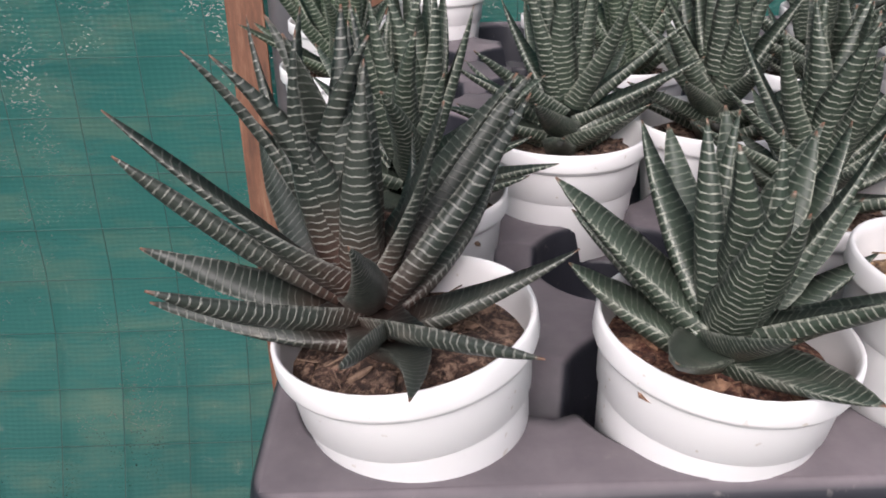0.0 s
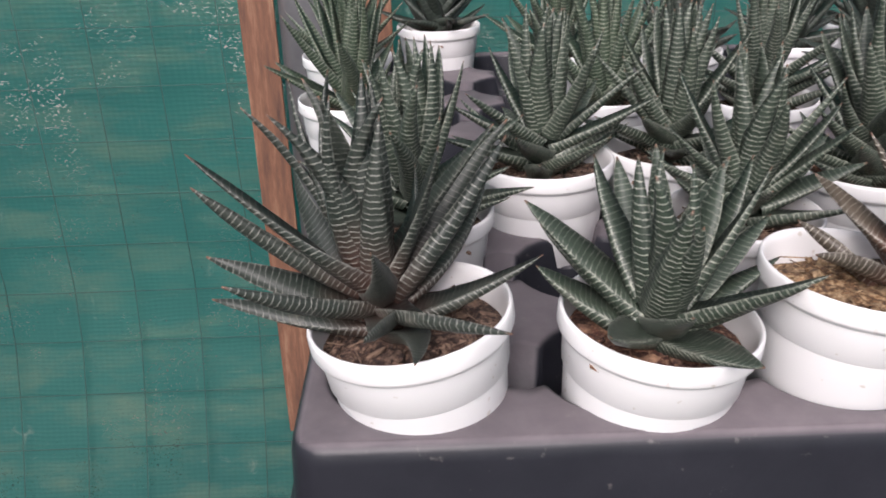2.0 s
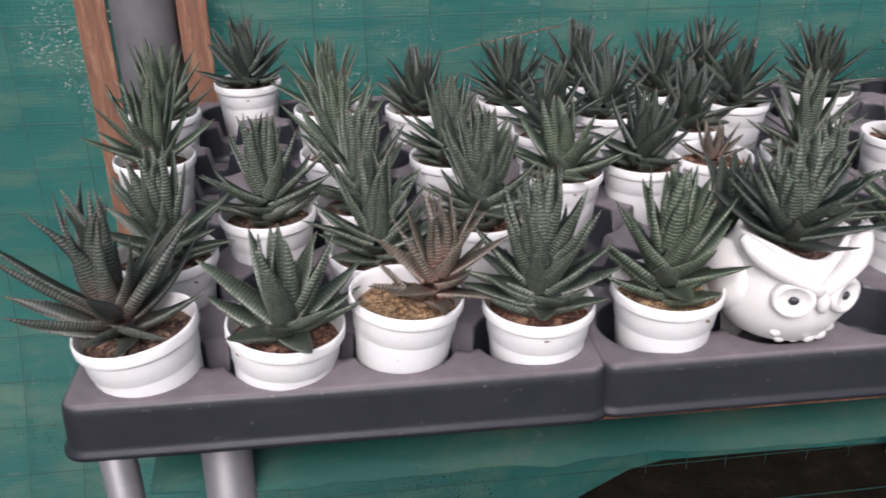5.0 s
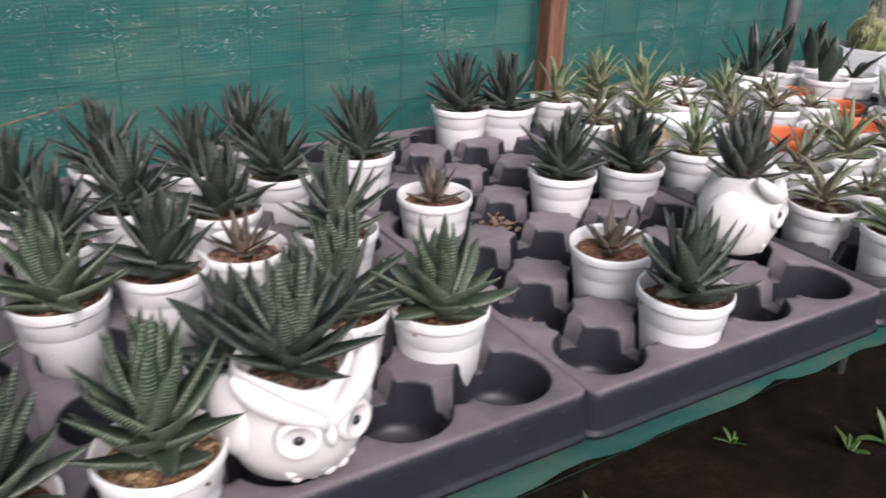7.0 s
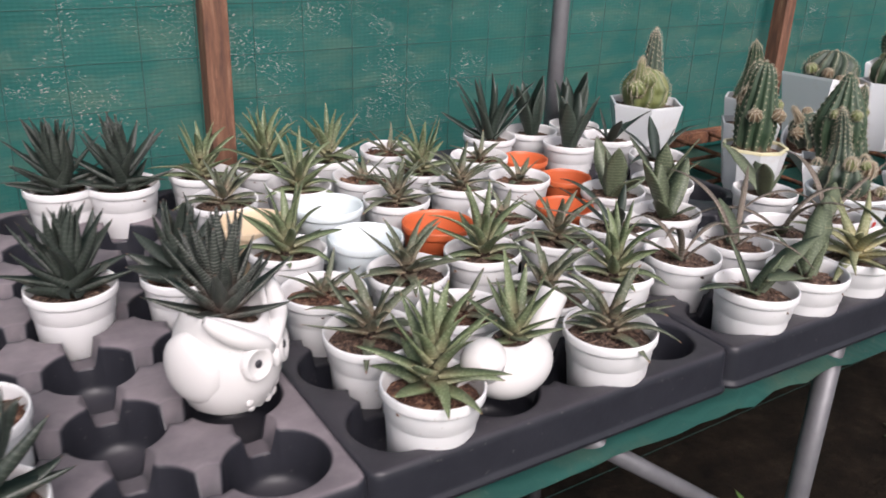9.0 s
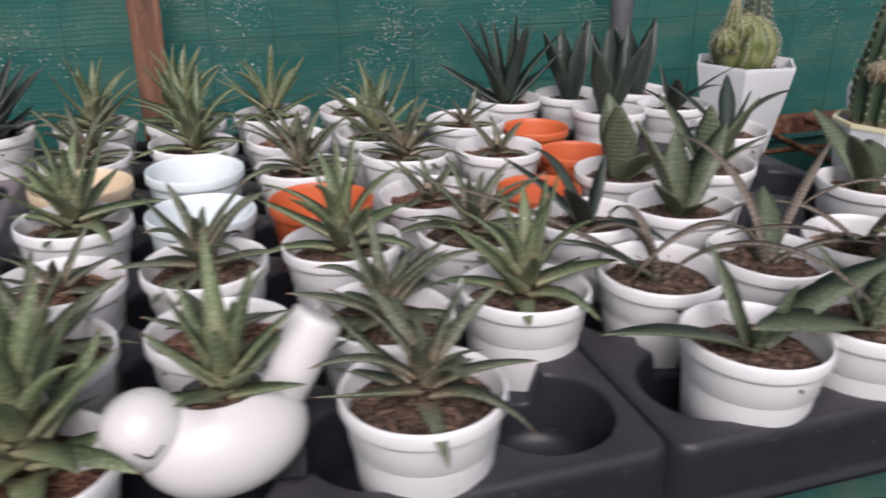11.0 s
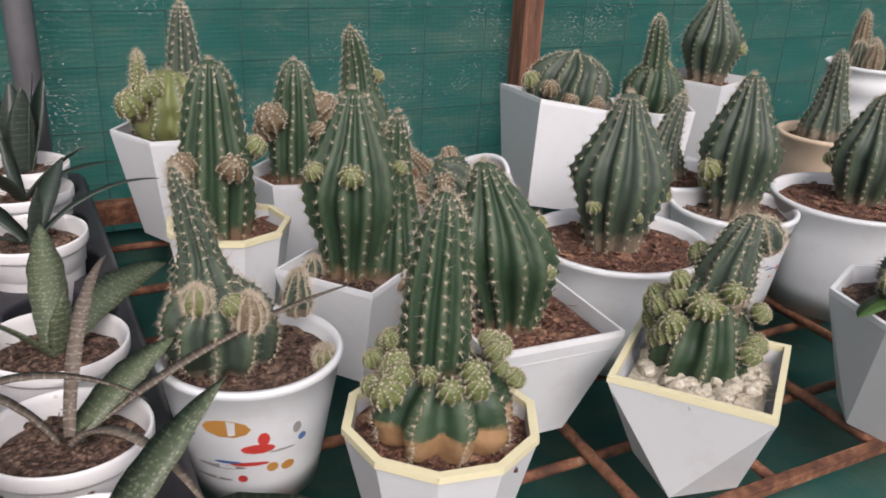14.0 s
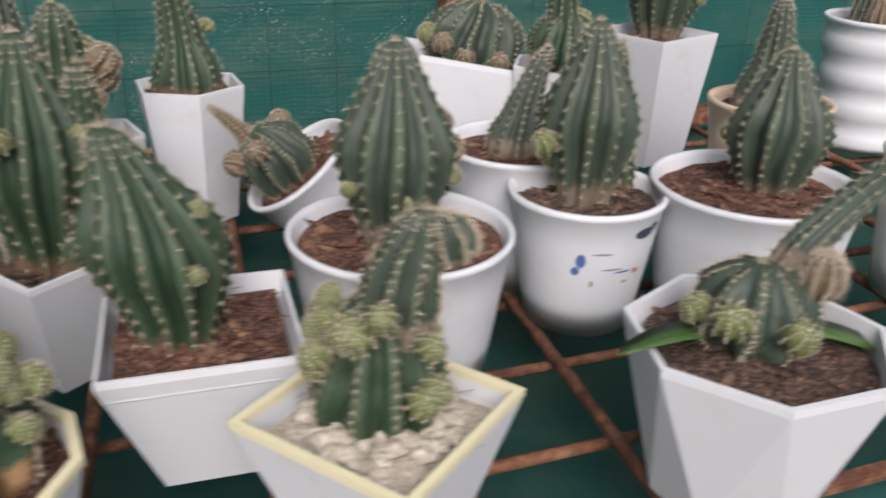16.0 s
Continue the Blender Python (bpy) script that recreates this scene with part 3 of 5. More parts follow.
angle_rail(2.48, 0.038, 5.2, 0.038, RACK, 0.010)
angle_rail(2.48, 0.90, 5.2, 0.90, RACK, 0.03)


def rack_bar(p, q, r=0.0055):
    p, q = Vector(p), Vector(q)
    pts = [p.lerp(q, k / 24) for k in range(25)]
    return strand(bmesh.new(), pts, [r * (1 + 0.2 * noise.noise(a * 60)) for a in pts], 7)


grate = thing("metal_rack", "rusty welded iron bar rack under the cactus pots", "rack")
for k in range(22):
    x = 2.56 + k * 0.125
    part("cross_bar", rack_bar((x - 0.02, 0.04, RACK - 0.006), (x + 0.03, 0.90, RACK - 0.006)), RUST, grate)
for y in (0.14, 0.25, 0.36, 0.49, 0.62, 0.76):
    part("long_bar", rack_bar((2.48, y, RACK - 0.0165), (5.2, y, RACK - 0.0165), 0.005), RUST, grate)


def cloth_sheet():
    bm = bmesh.new()
    nx, ny = 130, 16
    g = []
    for i in range(nx + 1):
        row = []
        for j in range(ny + 1):
            x, v = 0.13 + 5.1 * i / nx, j / ny
            y = (0.030 if x > 2.46 else 0.095) + (0.885 if x > 2.46 else 0.82) * v + (0.012 * noise.noise(Vector((x * 11, 1, 5))) if j == 0 else 0)
            z = RACK - 0.050 - 0.035 * math.sin(v * math.pi) + 0.008 * noise.noise(Vector((x * 5, v * 4, 0)))
            if x < 2.46:
                z -= 0.065
            if j == 0:
                z -= (0.012 if x > 2.46 else 0.018) + 0.012 * noise.noise(Vector((x * 17, 3, 0)))
            row.append(bm.verts.new((x, y, z)))
        g.append(row)
    for i in range(nx):
        for j in range(ny):
            bm.faces.new((g[i][j], g[i + 1][j], g[i + 1][j + 1], g[i][j + 1]))
    o = mesh_thing("shade_cloth", bm, NET_FLOOR, "green shade cloth with a torn front hem slung under the bench", "cloth")
    mod = o.modifiers.new("thick", "SOLIDIFY")
    mod.thickness = 0.0015


cloth_sheet()


def support_pipe(p, q, r, label):
    bm = bmesh.new()
    tube(bm, p, q, r, 16)
    mesh_thing("support_pipe", bm, PIPE, label, "pipe", "support pipes")


for x in (0.095, 2.44, 4.4):
    support_pipe((x, 0.13, GROUND), (x, 0.13, TRAY_BASE - 0.04), 0.019, "grey steel pipe leg under the bench")
    support_pipe((x, 0.84, GROUND), (x, 0.84, TRAY_BASE - 0.04), 0.019, "grey steel pipe leg under the bench")
support_pipe((1.83, 0.13, 0.70), (2.50, 0.13, 0.18), 0.013, "slanting grey steel brace under the bench")
support_pipe((1.836, 0.20, 0.48), (1.832, 0.20, 0.73), 0.010, "short grey steel pipe end under the bench")
support_pipe((0.200, 0.10, GROUND), (0.215, 0.10, 0.72), 0.026, "grey steel pipe leg under the bench")

# ------------------------------------------------------------------ seedling trays
X0 = [0.102, 0.574, 1.046, 1.522, 2.0]
PX, PY, WELL = 0.1165, 0.1225, 0.060
ROWS, COLS = 7, 4


def cell(tray, col, row):
    return X0[tray] + 0.0625 + PX * col, 0.062 + PY * row


def tray_mesh(material):
    """A moulded tray: round wells joined by short lower channels, flat islands between them and a rolled skirt."""
    bm = bmesh.new()
    M = 16
    corner = ((1, -1), (1, 1), (-1, 1), (-1, -1))
    for c in range(COLS):
        for r in range(ROWS):
            cx, cy = 0.0625 + PX * c, 0.062 + PY * r
            rings = []
            for q in range(4):
                (ax, ay), (bx, by) = corner[q], corner[(q + 1) % 4]
                open_side = (q == 0 and c < COLS - 1) or (q == 2 and c > 0) or (q == 1 and r < ROWS - 1) or (q == 3 and r > 0)
                for k in range(M):
                    u = k / M
                    ex, ey = (ax + (bx - ax) * u) * PX / 2, (ay + (by - ay) * u) * PY / 2
                    d = math.hypot(ex, ey)
                    ca, sa = ex / d, ey / d
                    low = open_side and abs(u - 0.5) < 0.14
                    top = -0.026 if low else 0.0
                    prof = [(0.042, -WELL), (0.0465, -0.046), (0.0485, -0.029 if low else -0.005), (0.0498, top - (0 if low else 0.0014)), (0.0525, top)]
                    rings.append([bm.verts.new((cx + rr * ca, cy + rr * sa, z)) for rr, z in prof] + [bm.verts.new((cx + ex, cy + ey, top))])
            cv = bm.verts.new((cx, cy, -WELL))
            n = len(rings)
            for k in range(n):
                a, b = rings[k], rings[(k + 1) % n]
                bm.faces.new((cv, a[0], b[0]))
                for m in range(5):
                    bm.faces.new((a[m], b[m], b[m + 1], a[m + 1]))
    x0, x1, y0, y1 = 0.0625 - PX / 2, 0.0625 + PX * (COLS - 0.5), 0.062 - PY / 2, 0.062 + PY * (ROWS - 0.5)
    bmesh.ops.remove_doubles(bm, verts=bm.verts[:], dist=0.0002)
    plate = finish(bm, "well_plate", material)
    bm = bmesh.new()
    steps = [(-0.004, -0.0003), (0.001, -0.0006), (0.0035, -0.002), (0.0055, -0.005), (0.0065, -0.011), (0.0080, -0.042), (0.0090, -0.0465), (0.0115, -0.0490), (0.0122, -0.0530), (0.006, -0.0535)]
    loops = []
    for d, z in steps:
        rad = 0.012 + d
        loops.append([bm.verts.new((ux + rad * math.cos(radians(a0 + 15 * k)), uy + rad * math.sin(radians(a0 + 15 * k)), z))
                      for (ux, uy, a0) in ((x1 - 0.012, y1 - 0.012, 0), (x0 + 0.012, y1 - 0.012, 90), (x0 + 0.012, y0 + 0.012, 180), (x1 - 0.012, y0 + 0.012, 270)) for k in range(7)])
    for a, b in zip(loops, loops[1:]):
        n = len(a)
        for k in range(n):
            bm.faces.new((a[k], a[(k + 1) % n], b[(k + 1) % n], b[k]))
    return plate, finish(bm, "skirt", material)


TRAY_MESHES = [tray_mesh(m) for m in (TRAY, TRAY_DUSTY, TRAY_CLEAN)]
TRAY_LABELS = ("dusty black plastic pot tray, nearly full of striped haworthias", "dusty black plastic pot tray with two empty wells in front", "dusty black plastic pot tray with many empty wells",
               "black plastic pot tray crowded with small aloes", "black plastic pot tray full of gasterias")
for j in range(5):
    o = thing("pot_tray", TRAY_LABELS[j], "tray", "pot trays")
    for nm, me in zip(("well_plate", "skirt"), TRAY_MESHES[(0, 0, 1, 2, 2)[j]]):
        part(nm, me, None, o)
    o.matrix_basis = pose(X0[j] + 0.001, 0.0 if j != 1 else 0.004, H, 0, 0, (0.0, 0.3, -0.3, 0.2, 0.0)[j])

# ------------------------------------------------------------------ plants
def haworthia(name, label, material, n, stem, L, W, e, seed, T=0.45, curl=(4, 22), soil=0, lean=0.0, jitter=15, category="potted succulent", pot=None, soil_ob=None, power=0.8, cup=0.25, z_base=None, scatter=0.0, group="potted haworthias", off=(0.0, 0.0)):
    """A rosette: leaves wound round a short stem, long and low outside, short and upright inside."""
    rnd = random.Random(seed)
    th = thing(name, label, category, group)
    part("pot", pot or ROUND, None, th)
    part("soil", soil_ob or SOILS[soil], None, th)
    zb = POT_H - 0.008 if z_base is None else z_base
    for i in range(n):
        s = i / max(1, n - 1)
        ln = L[0] + (L[1] - L[0]) * math.sin(math.pi * (0.25 + 0.6 * s)) * rnd.uniform(0.74, 1.16) * (0.72 + 0.28 * min(1.0, s / 0.35))
        w = W * rnd.uniform(0.88, 1.1) * (1 - 0.30 * s)
        rise = max(22.0 - 40 * s, e[0] + (e[1] - e[0]) * (0.45 * s ** 0.85 + 0.55 * s * s * (3 - 2 * s)) + rnd.uniform(-jitter, jitter) * (1 - 0.4 * s))
        me = leaf_mesh("leaf", material, ln, w, w * T * 2, rise, rnd.uniform(*curl) - (6 if s < 0.3 and rise < 24 else 0), 0.004 + 0.004 * (1 - s), 0.0, False, cup, rnd.uniform(-35, 35) * (1 + scatter * 3), rnd.uniform(-0.2, 0.2) * (1 + 2 * scatter), 10, 1.0, power)
        ob = part("leaf", me, None, th)
        ob.matrix_basis = pose(off[0] + lean * s * stem, off[1], zb + stem * s, 0, 0, i * 137.5 + rnd.uniform(-22, 22))
    return th


def strap_plant(name, label, specs, soil=0, category="potted succulent", pot=None, group="potted gasterias", extra=None):
    """Few long leaves given one by one: (material, length, half width, thickness, rise, curl, heading, twist)."""
    th = thing(name, label, category, group)
    part("pot", pot or ROUND, None, th)
    part("soil", SOILS[soil], None, th)
    for (m, L, W, T, e0, curl, rz, tw) in specs:
        ob = part("leaf", leaf_mesh("leaf", m, L, W, T, e0, curl, 0.004, 0.0, True, 0.22, tw, 0.0, 14, 0.9), None, th)
        ob.matrix_basis = pose(0, 0, POT_H - 0.009, 0, 0, rz)
    return th


used = set()


def put(th, x, y, z, rz=0.0, tilt=(0.0, 0.0), size=1.0):
    m = pose(x, y, z, tilt[0], tilt[1], 0) @ pose(0, 0, 0, 0, 0, rz)
    if th.name not in used:
        used.add(th.name)
        th.matrix_basis = m @ Matrix.Diagonal((size, size, size, 1))
        return th
    o = copy_thing(th, m)
    o.matrix_basis = m @ Matrix.Diagonal((size, size, size, 1))
    return o


BASE = H - WELL      # floor of the wells

# templates, each used at its first place and copied for the rest
p1 = haworthia("potted_haworthia", "dark twisted haworthia with long spreading leaves in a white pot", ZEBRA_DARK, 34, 0.050, (0.056, 0.094), 0.0134, (0, 84), 11, 0.42, (-4, 24), 0, 0.1, 16, scatter=0.6, power=0.9, off=(0.013, 0.002))
p2 = haworthia("potted_haworthia", "zebra haworthia with thick white-banded leaves in a white pot", ZEBRA, 24, 0.026, (0.050, 0.082), 0.0168, (4, 78), 22, 0.42, (2, 20), 2, power=0.86)
p3 = haworthia("potted_haworthia", "reddish leaning zebra haworthia in a tall white pot", ZEBRA_RED, 26, 0.052, (0.038, 0.066), 0.0112, (6, 80), 33, 0.45, (-4, 20), 3, 0.25, 16, scatter=0.5, power=0.9, off=(0.020, -0.004))
p4 = haworthia("potted_haworthia", "tall bushy green zebra haworthia in a white pot", ZEBRA, 50, 0.074, (0.050, 0.078), 0.0160, (8, 86), 44, 0.40, (4, 18), 2, power=0.9)
p5 = haworthia("potted_haworthia", "zebra haworthia with a fresh upright centre in a white pot", ZEBRA_GREEN, 30, 0.064, (0.046, 0.080), 0.0165, (2, 88), 55, 0.42, (4, 20), 3, power=0.86)
zt = haworthia("potted_haworthia", "tall pointed zebra haworthia in a white pot", ZEBRA, 32, 0.056, (0.046, 0.080), 0.0145, (8, 88), 66, 0.42, (2, 14), 0, power=0.9)
zs = haworthia("potted_haworthia", "slender upright green haworthia in a white pot", ZEBRA_GREEN, 24, 0.036, (0.060, 0.098), 0.0137, (32, 86), 77, 0.42, (0, 10), 0, power=0.9)
ds = haworthia("potted_haworthia", "dark spiky haworthia rosette in a white pot", DARK_STAR, 32, 0.046, (0.046, 0.082), 0.0136, (0, 86), 88, 0.45, (-6, 22), 0, jitter=20, scatter=0.4, power=0.92)
db = haworthia("potted_haworthia", "broad-leaved dark haworthia in a white pot", DARK_STAR, 26, 0.044, (0.042, 0.074), 0.0172, (0, 82), 99, 0.40, (0, 26), 2, jitter=20, scatter=0.3, power=0.84)
gb = haworthia("potted_haworthia", "broad-leaved green haworthia in a white pot", ZEBRA_GREEN, 20, 0.030, (0.054, 0.082), 0.0194, (2, 74), 110, 0.40, (4, 20), 2, power=0.78)
sm = haworthia("potted_haworthia", "small reddish shrivelled haworthia in a white pot", ZEBRA_RED, 12, 0.012, (0.028, 0.054), 0.0097, (15, 75), 121, 0.40, (0, 20), 2, power=0.9)


# first tray
put(p1, 0.176, 0.050, BASE - 0.004, 150, (0, -7), 1.04)
put(p2, 0.284, 0.046, BASE - 0.005, 20, (1, 5), 1.01)
put(p3, 0.393, 0.056, BASE + 0.012, 12, (0, 5))
put(p4, 0.524, 0.054, BASE - 0.003, 70)
put(zt, 0.166, 0.187, BASE, 40)
put(zs, 0.104, 0.470, BASE, 160)
put(zs, 0.085, 0.660, BASE, 20)
put(zt, 0.263, 0.275, BASE, 250, (0, 0), 1.02)
put(ds, 0.196, 0.800, BASE, 0, (0, 0), 1.05)
put(zt, 0.382, 0.172, BASE, 100, (0, 0), 0.97)
put(zt, 0.368, 0.298, BASE, 310)
put(zs, 0.345, 0.460, BASE, 80)
put(db, 0.468, 0.640, BASE, 30)
put(zt, 0.488, 0.430, BASE, 205)
put(p4, 0.500, 0.240, BASE, 230, (0, 0), 1.0)
put(zs, 0.330, 0.655, BASE, 130)
# second tray
put(p5, 0.648, 0.057, BASE + 0.002, 300)
put(db, 0.748, 0.150, BASE, 140)
put(gb, 0.622, 0.362, BASE, 80)
put(gb, 0.965, 0.155, BASE, 10, (0, 0), 1.02)
put(db, 0.734, 0.382, BASE, 260)
put(sm, 0.832, 0.390, BASE, 120, (0, 0), 1.0)
put(zt, 0.870, 0.200, BASE, 15)
put(ds, 0.614, 0.670, BASE, 110)
put(ds, 0.640, 0.510, BASE, 210)
put(ds, 0.745, 0.590, BASE, 300)
put(ds, 0.750, 0.760, BASE, 30)
put(db, 0.850, 0.520, BASE, 60)
put(ds, 0.865, 0.690, BASE, 90)
put(ds, 0.965, 0.620, BASE, 190)
put(ds, 0.970, 0.770, BASE, 260)
put(zt, 0.955, 0.390, BASE, 260)
# third tray
put(sm, 1.120, 0.426, BASE + 0.004, 30)
put(ds, 1.110, 0.640, BASE, 60, (0, 0), 1.05)
put(ds, 1.352, 0.432, BASE, 145)
put(db, 1.480, 0.418, BASE - 0.004, 215)
put(ds, 1.486, 0.770, BASE, 20, (0, 0), 1.05)
put(ds, 1.400, 0.800, BASE, 70, (0, 0), 1.05)
put(sm, 1.230, 0.182, BASE + 0.008, 200, (2, -3), 1.0)
put(db, 1.220, 0.052, BASE + 0.002, 320, (0, 0), 1.02)

def seat(tray, col, row):
    """Pots in the crowded trays stand a little off the middle of their wells."""
    x, y = cell(tray, col, row)
    return x + (0.026 if tray == 3 else (0.018, 0.004, -0.004, -0.010)[col]), y - 0.020


# fourth tray: small aloes
al = [haworthia("potted_aloe", "small spotted green aloe in a white pot", ALOE, 18, 0.034, (0.045, 0.080), 0.0105, (5, 76), 201, 0.35, (-50, 6), 0, group="potted aloes"),
      haworthia("potted_aloe", "weathered small aloe with thin leaves in a white pot", ALOE_DULL, 17, 0.026, (0.040, 0.075), 0.0090, (0, 70), 202, 0.35, (-60, 4), 0, group="potted aloes"),
      haworthia("potted_aloe", "leafy pale green aloe in a white pot", ALOE, 28, 0.055, (0.042, 0.074), 0.0115, (0, 80), 203, 0.35, (-45, 10), 2, group="potted aloes"),
      haworthia("potted_aloe", "sparse withered aloe in a white pot", ALOE_DULL, 9, 0.010, (0.030, 0.058), 0.0075, (5, 60), 204, 0.35, (-60, 5), 2, group="potted aloes")]


def bare_pot(name, material, label, soil=0, deep=0.045):
    th = thing(name, label, "plant pot", "spare pots")
    part("pot", round_pot_mesh("pot", material), material, th)
    part("soil", soil_mesh("soil", (SOIL, SOIL_RED)[soil], 0.044, POT_H - deep, 0.003, 24, 7), None, th)
    return th


blue = bare_pot("plant_pot", POT_BLUE, "pale blue plastic pot holding only soil")
tan = bare_pot("plant_pot", POT_TAN, "faded tan plastic pot holding only soil")
orange = bare_pot("plant_pot", POT_ORANGE, "bright orange plastic pot with a little soil", 1)
plan = {(0, 0): 2, (0, 1): 1, (0, 2): 3, (0, 3): 0, (0, 5): 1, (0, 6): 0, (1, 1): 3, (1, 2): 1, (1, 5): 0, (1, 6): 2, (2, 0): 1, (2, 1): 1, (2, 2): 0, (2, 4): 1, (2, 5): 3, (2, 6): 0,
        (3, 1): 0, (3, 2): 1, (3, 3): 3, (3, 4): 1, (3, 5): 0, (3, 6): 3}
for k, ((c, r), t) in enumerate(sorted(plan.items())):
    x, y = seat(3, c, r)
    put(al[t], x, y, BASE + 0.004 * math.sin(k * 2.7), k * 83 % 360, (2 * math.sin(k * 1.9), 2 * math.cos(k * 2.3)))
put(tan, *seat(3, 0, 4), BASE, 0)
put(blue, *seat(3, 1, 3), BASE, 0)
put(blue, *seat(3, 1, 4), BASE + 0.006, 40)
put(orange, *seat(3, 2, 3), BASE, 0)

# fifth tray: gasterias
G, D, S, V = GASTERIA, GASTERIA_DARK, STALE, VARIEGATED
ga = [strap_plant("potted_gasteria", "mottled gasteria with long flat tongue leaves in a white pot", [(G, .140, .0150, .005, 26, -22, 190, 14), (G, .150, .0150, .005, 34, -34, 8, -12), (G, .075, .010, .005, 62, -8, 120, 0), (G, .060, .009, .004, 70, 0, 280, 0)]),
      strap_plant("potted_gasteria", "gasteria with two broad outstretched leaves in a white pot", [(G, .150, .0165, .005, 40, -22, 20, 18), (G, .145, .0160, .005, 22, -16, 186, -16), (G, .070, .006, .004, 58, -22, 110, 0), (G, .055, .006, .004, 74, 0, 250, 0)]),
      strap_plant("potted_gasteria", "gasteria with four arching grey-green leaves in a white pot", [(G, .125, .0140, .005, 50, -26, 150, 10), (G, .120, .0140, .005, 44, -26, 30, -10), (G, .140, .0160, .005, 30, -48, 345, 22), (G, .060, .009, .004, 70, 0, 230, 0)]),
      strap_plant("potted_gasteria", "gasteria with thick upright tongue leaves in a white pot", [(G, .105, .0185, .006, 70, -14, 170, 8), (G, .100, .0175, .006, 58, -10, 20, -12), (G, .080, .0160, .006, 80, 0, 95, 0), (G, .060, .0140, .006, 36, -12, 270, 20), (G, .07, .015, .006, 48, -20, 210, -18)], 0),
      strap_plant("potted_gasteria", "dried gasteria with long speckled drooping stalks in a white pot", [(S, .190, .0042, .004, 58, -110, 165, 0), (S, .210, .0045, .004, 30, -26, 8, 0), (S, .160, .0050, .004, 68, -80, 70, 0), (G, .095, .0130, .004, 38, -30, 30, 14), (S, .150, .0040, .004, 45, -100, 300, 0)], 1),
      strap_plant("potted_gasteria", "dark gasteria with thin arching leaves in a white pot", [(D, .140, .0055, .003, 46, -60, 10, 0), (D, .100, .0110, .004, 46, -20, 60, 10), (D, .095, .0110, .004, 50, -24, 150, -10), (D, .115, .0065, .003, 30, -46, 200, 0), (D, .065, .0080, .004, 72, 0, 300, 0)], 1),
      haworthia("potted_agave", "dark green agave with stiff pointed leaves in a white pot", D, 13, 0.018, (0.075, 0.125), 0.0150, (26, 84), 302, 0.3, (-16, 8), 0, group="potted agaves", power=0.7),
      haworthia("potted_aloe", "yellow-green star-shaped aloe in a white pot", V, 18, 0.026, (0.06, 0.112), 0.0115, (-4, 50), 301, 0.3, (-60, -5), 0, group="potted aloes", power=0.85),
      strap_plant("potted_gasteria", "upright cluster of dark oval-leaved gasteria in a white pot", [(D, .118 - .012 * (k % 2), .0175, .006, 84 - 9 * (k % 3), -4, k * 97, 6 * (k % 3) - 6) for k in range(6)])]
plan5 = {(0, 0): (0, 0), (1, 0): (1, 10), (2, 0): (7, 40), (3, 0): (2, 0), (0, 1): (4, 140), (1, 1): (4, 30), (2, 1): (4, 190), (3, 1): (4, 0), (0, 2): (5, 80), (1, 2): (3, 0), (3, 2): (2, 60),
         (2, 3): (3, 120), (1, 3): (3, 60), (3, 4): (5, 0), (3, 5): (5, 180), (2, 6): (8, 0), (1, 6): (6, 40), (3, 6): (8, 0), (2, 5): (8, 90)}
for k, ((c, r), (t, a)) in enumerate(sorted(plan5.items())):
    x, y = seat(4, c, r)
    put(ga[t], x, y, BASE + 0.003 * math.sin(k * 3.1), a, (2 * math.sin(k * 2.1), 2 * math.cos(k * 1.7)))
put(al[3], *seat(4, 0, 4), BASE, 50)
put(al[3], *seat(4, 0, 5), BASE + 0.004, 170)
put(orange, *seat(4, 0, 3), BASE, 90, (0, 0), 0.88)
put(orange, *seat(4, 1, 4), BASE, 10, (0, 0), 0.86)
put(orange, *seat(4, 1, 5), BASE, 200, (0, 0), 0.86)

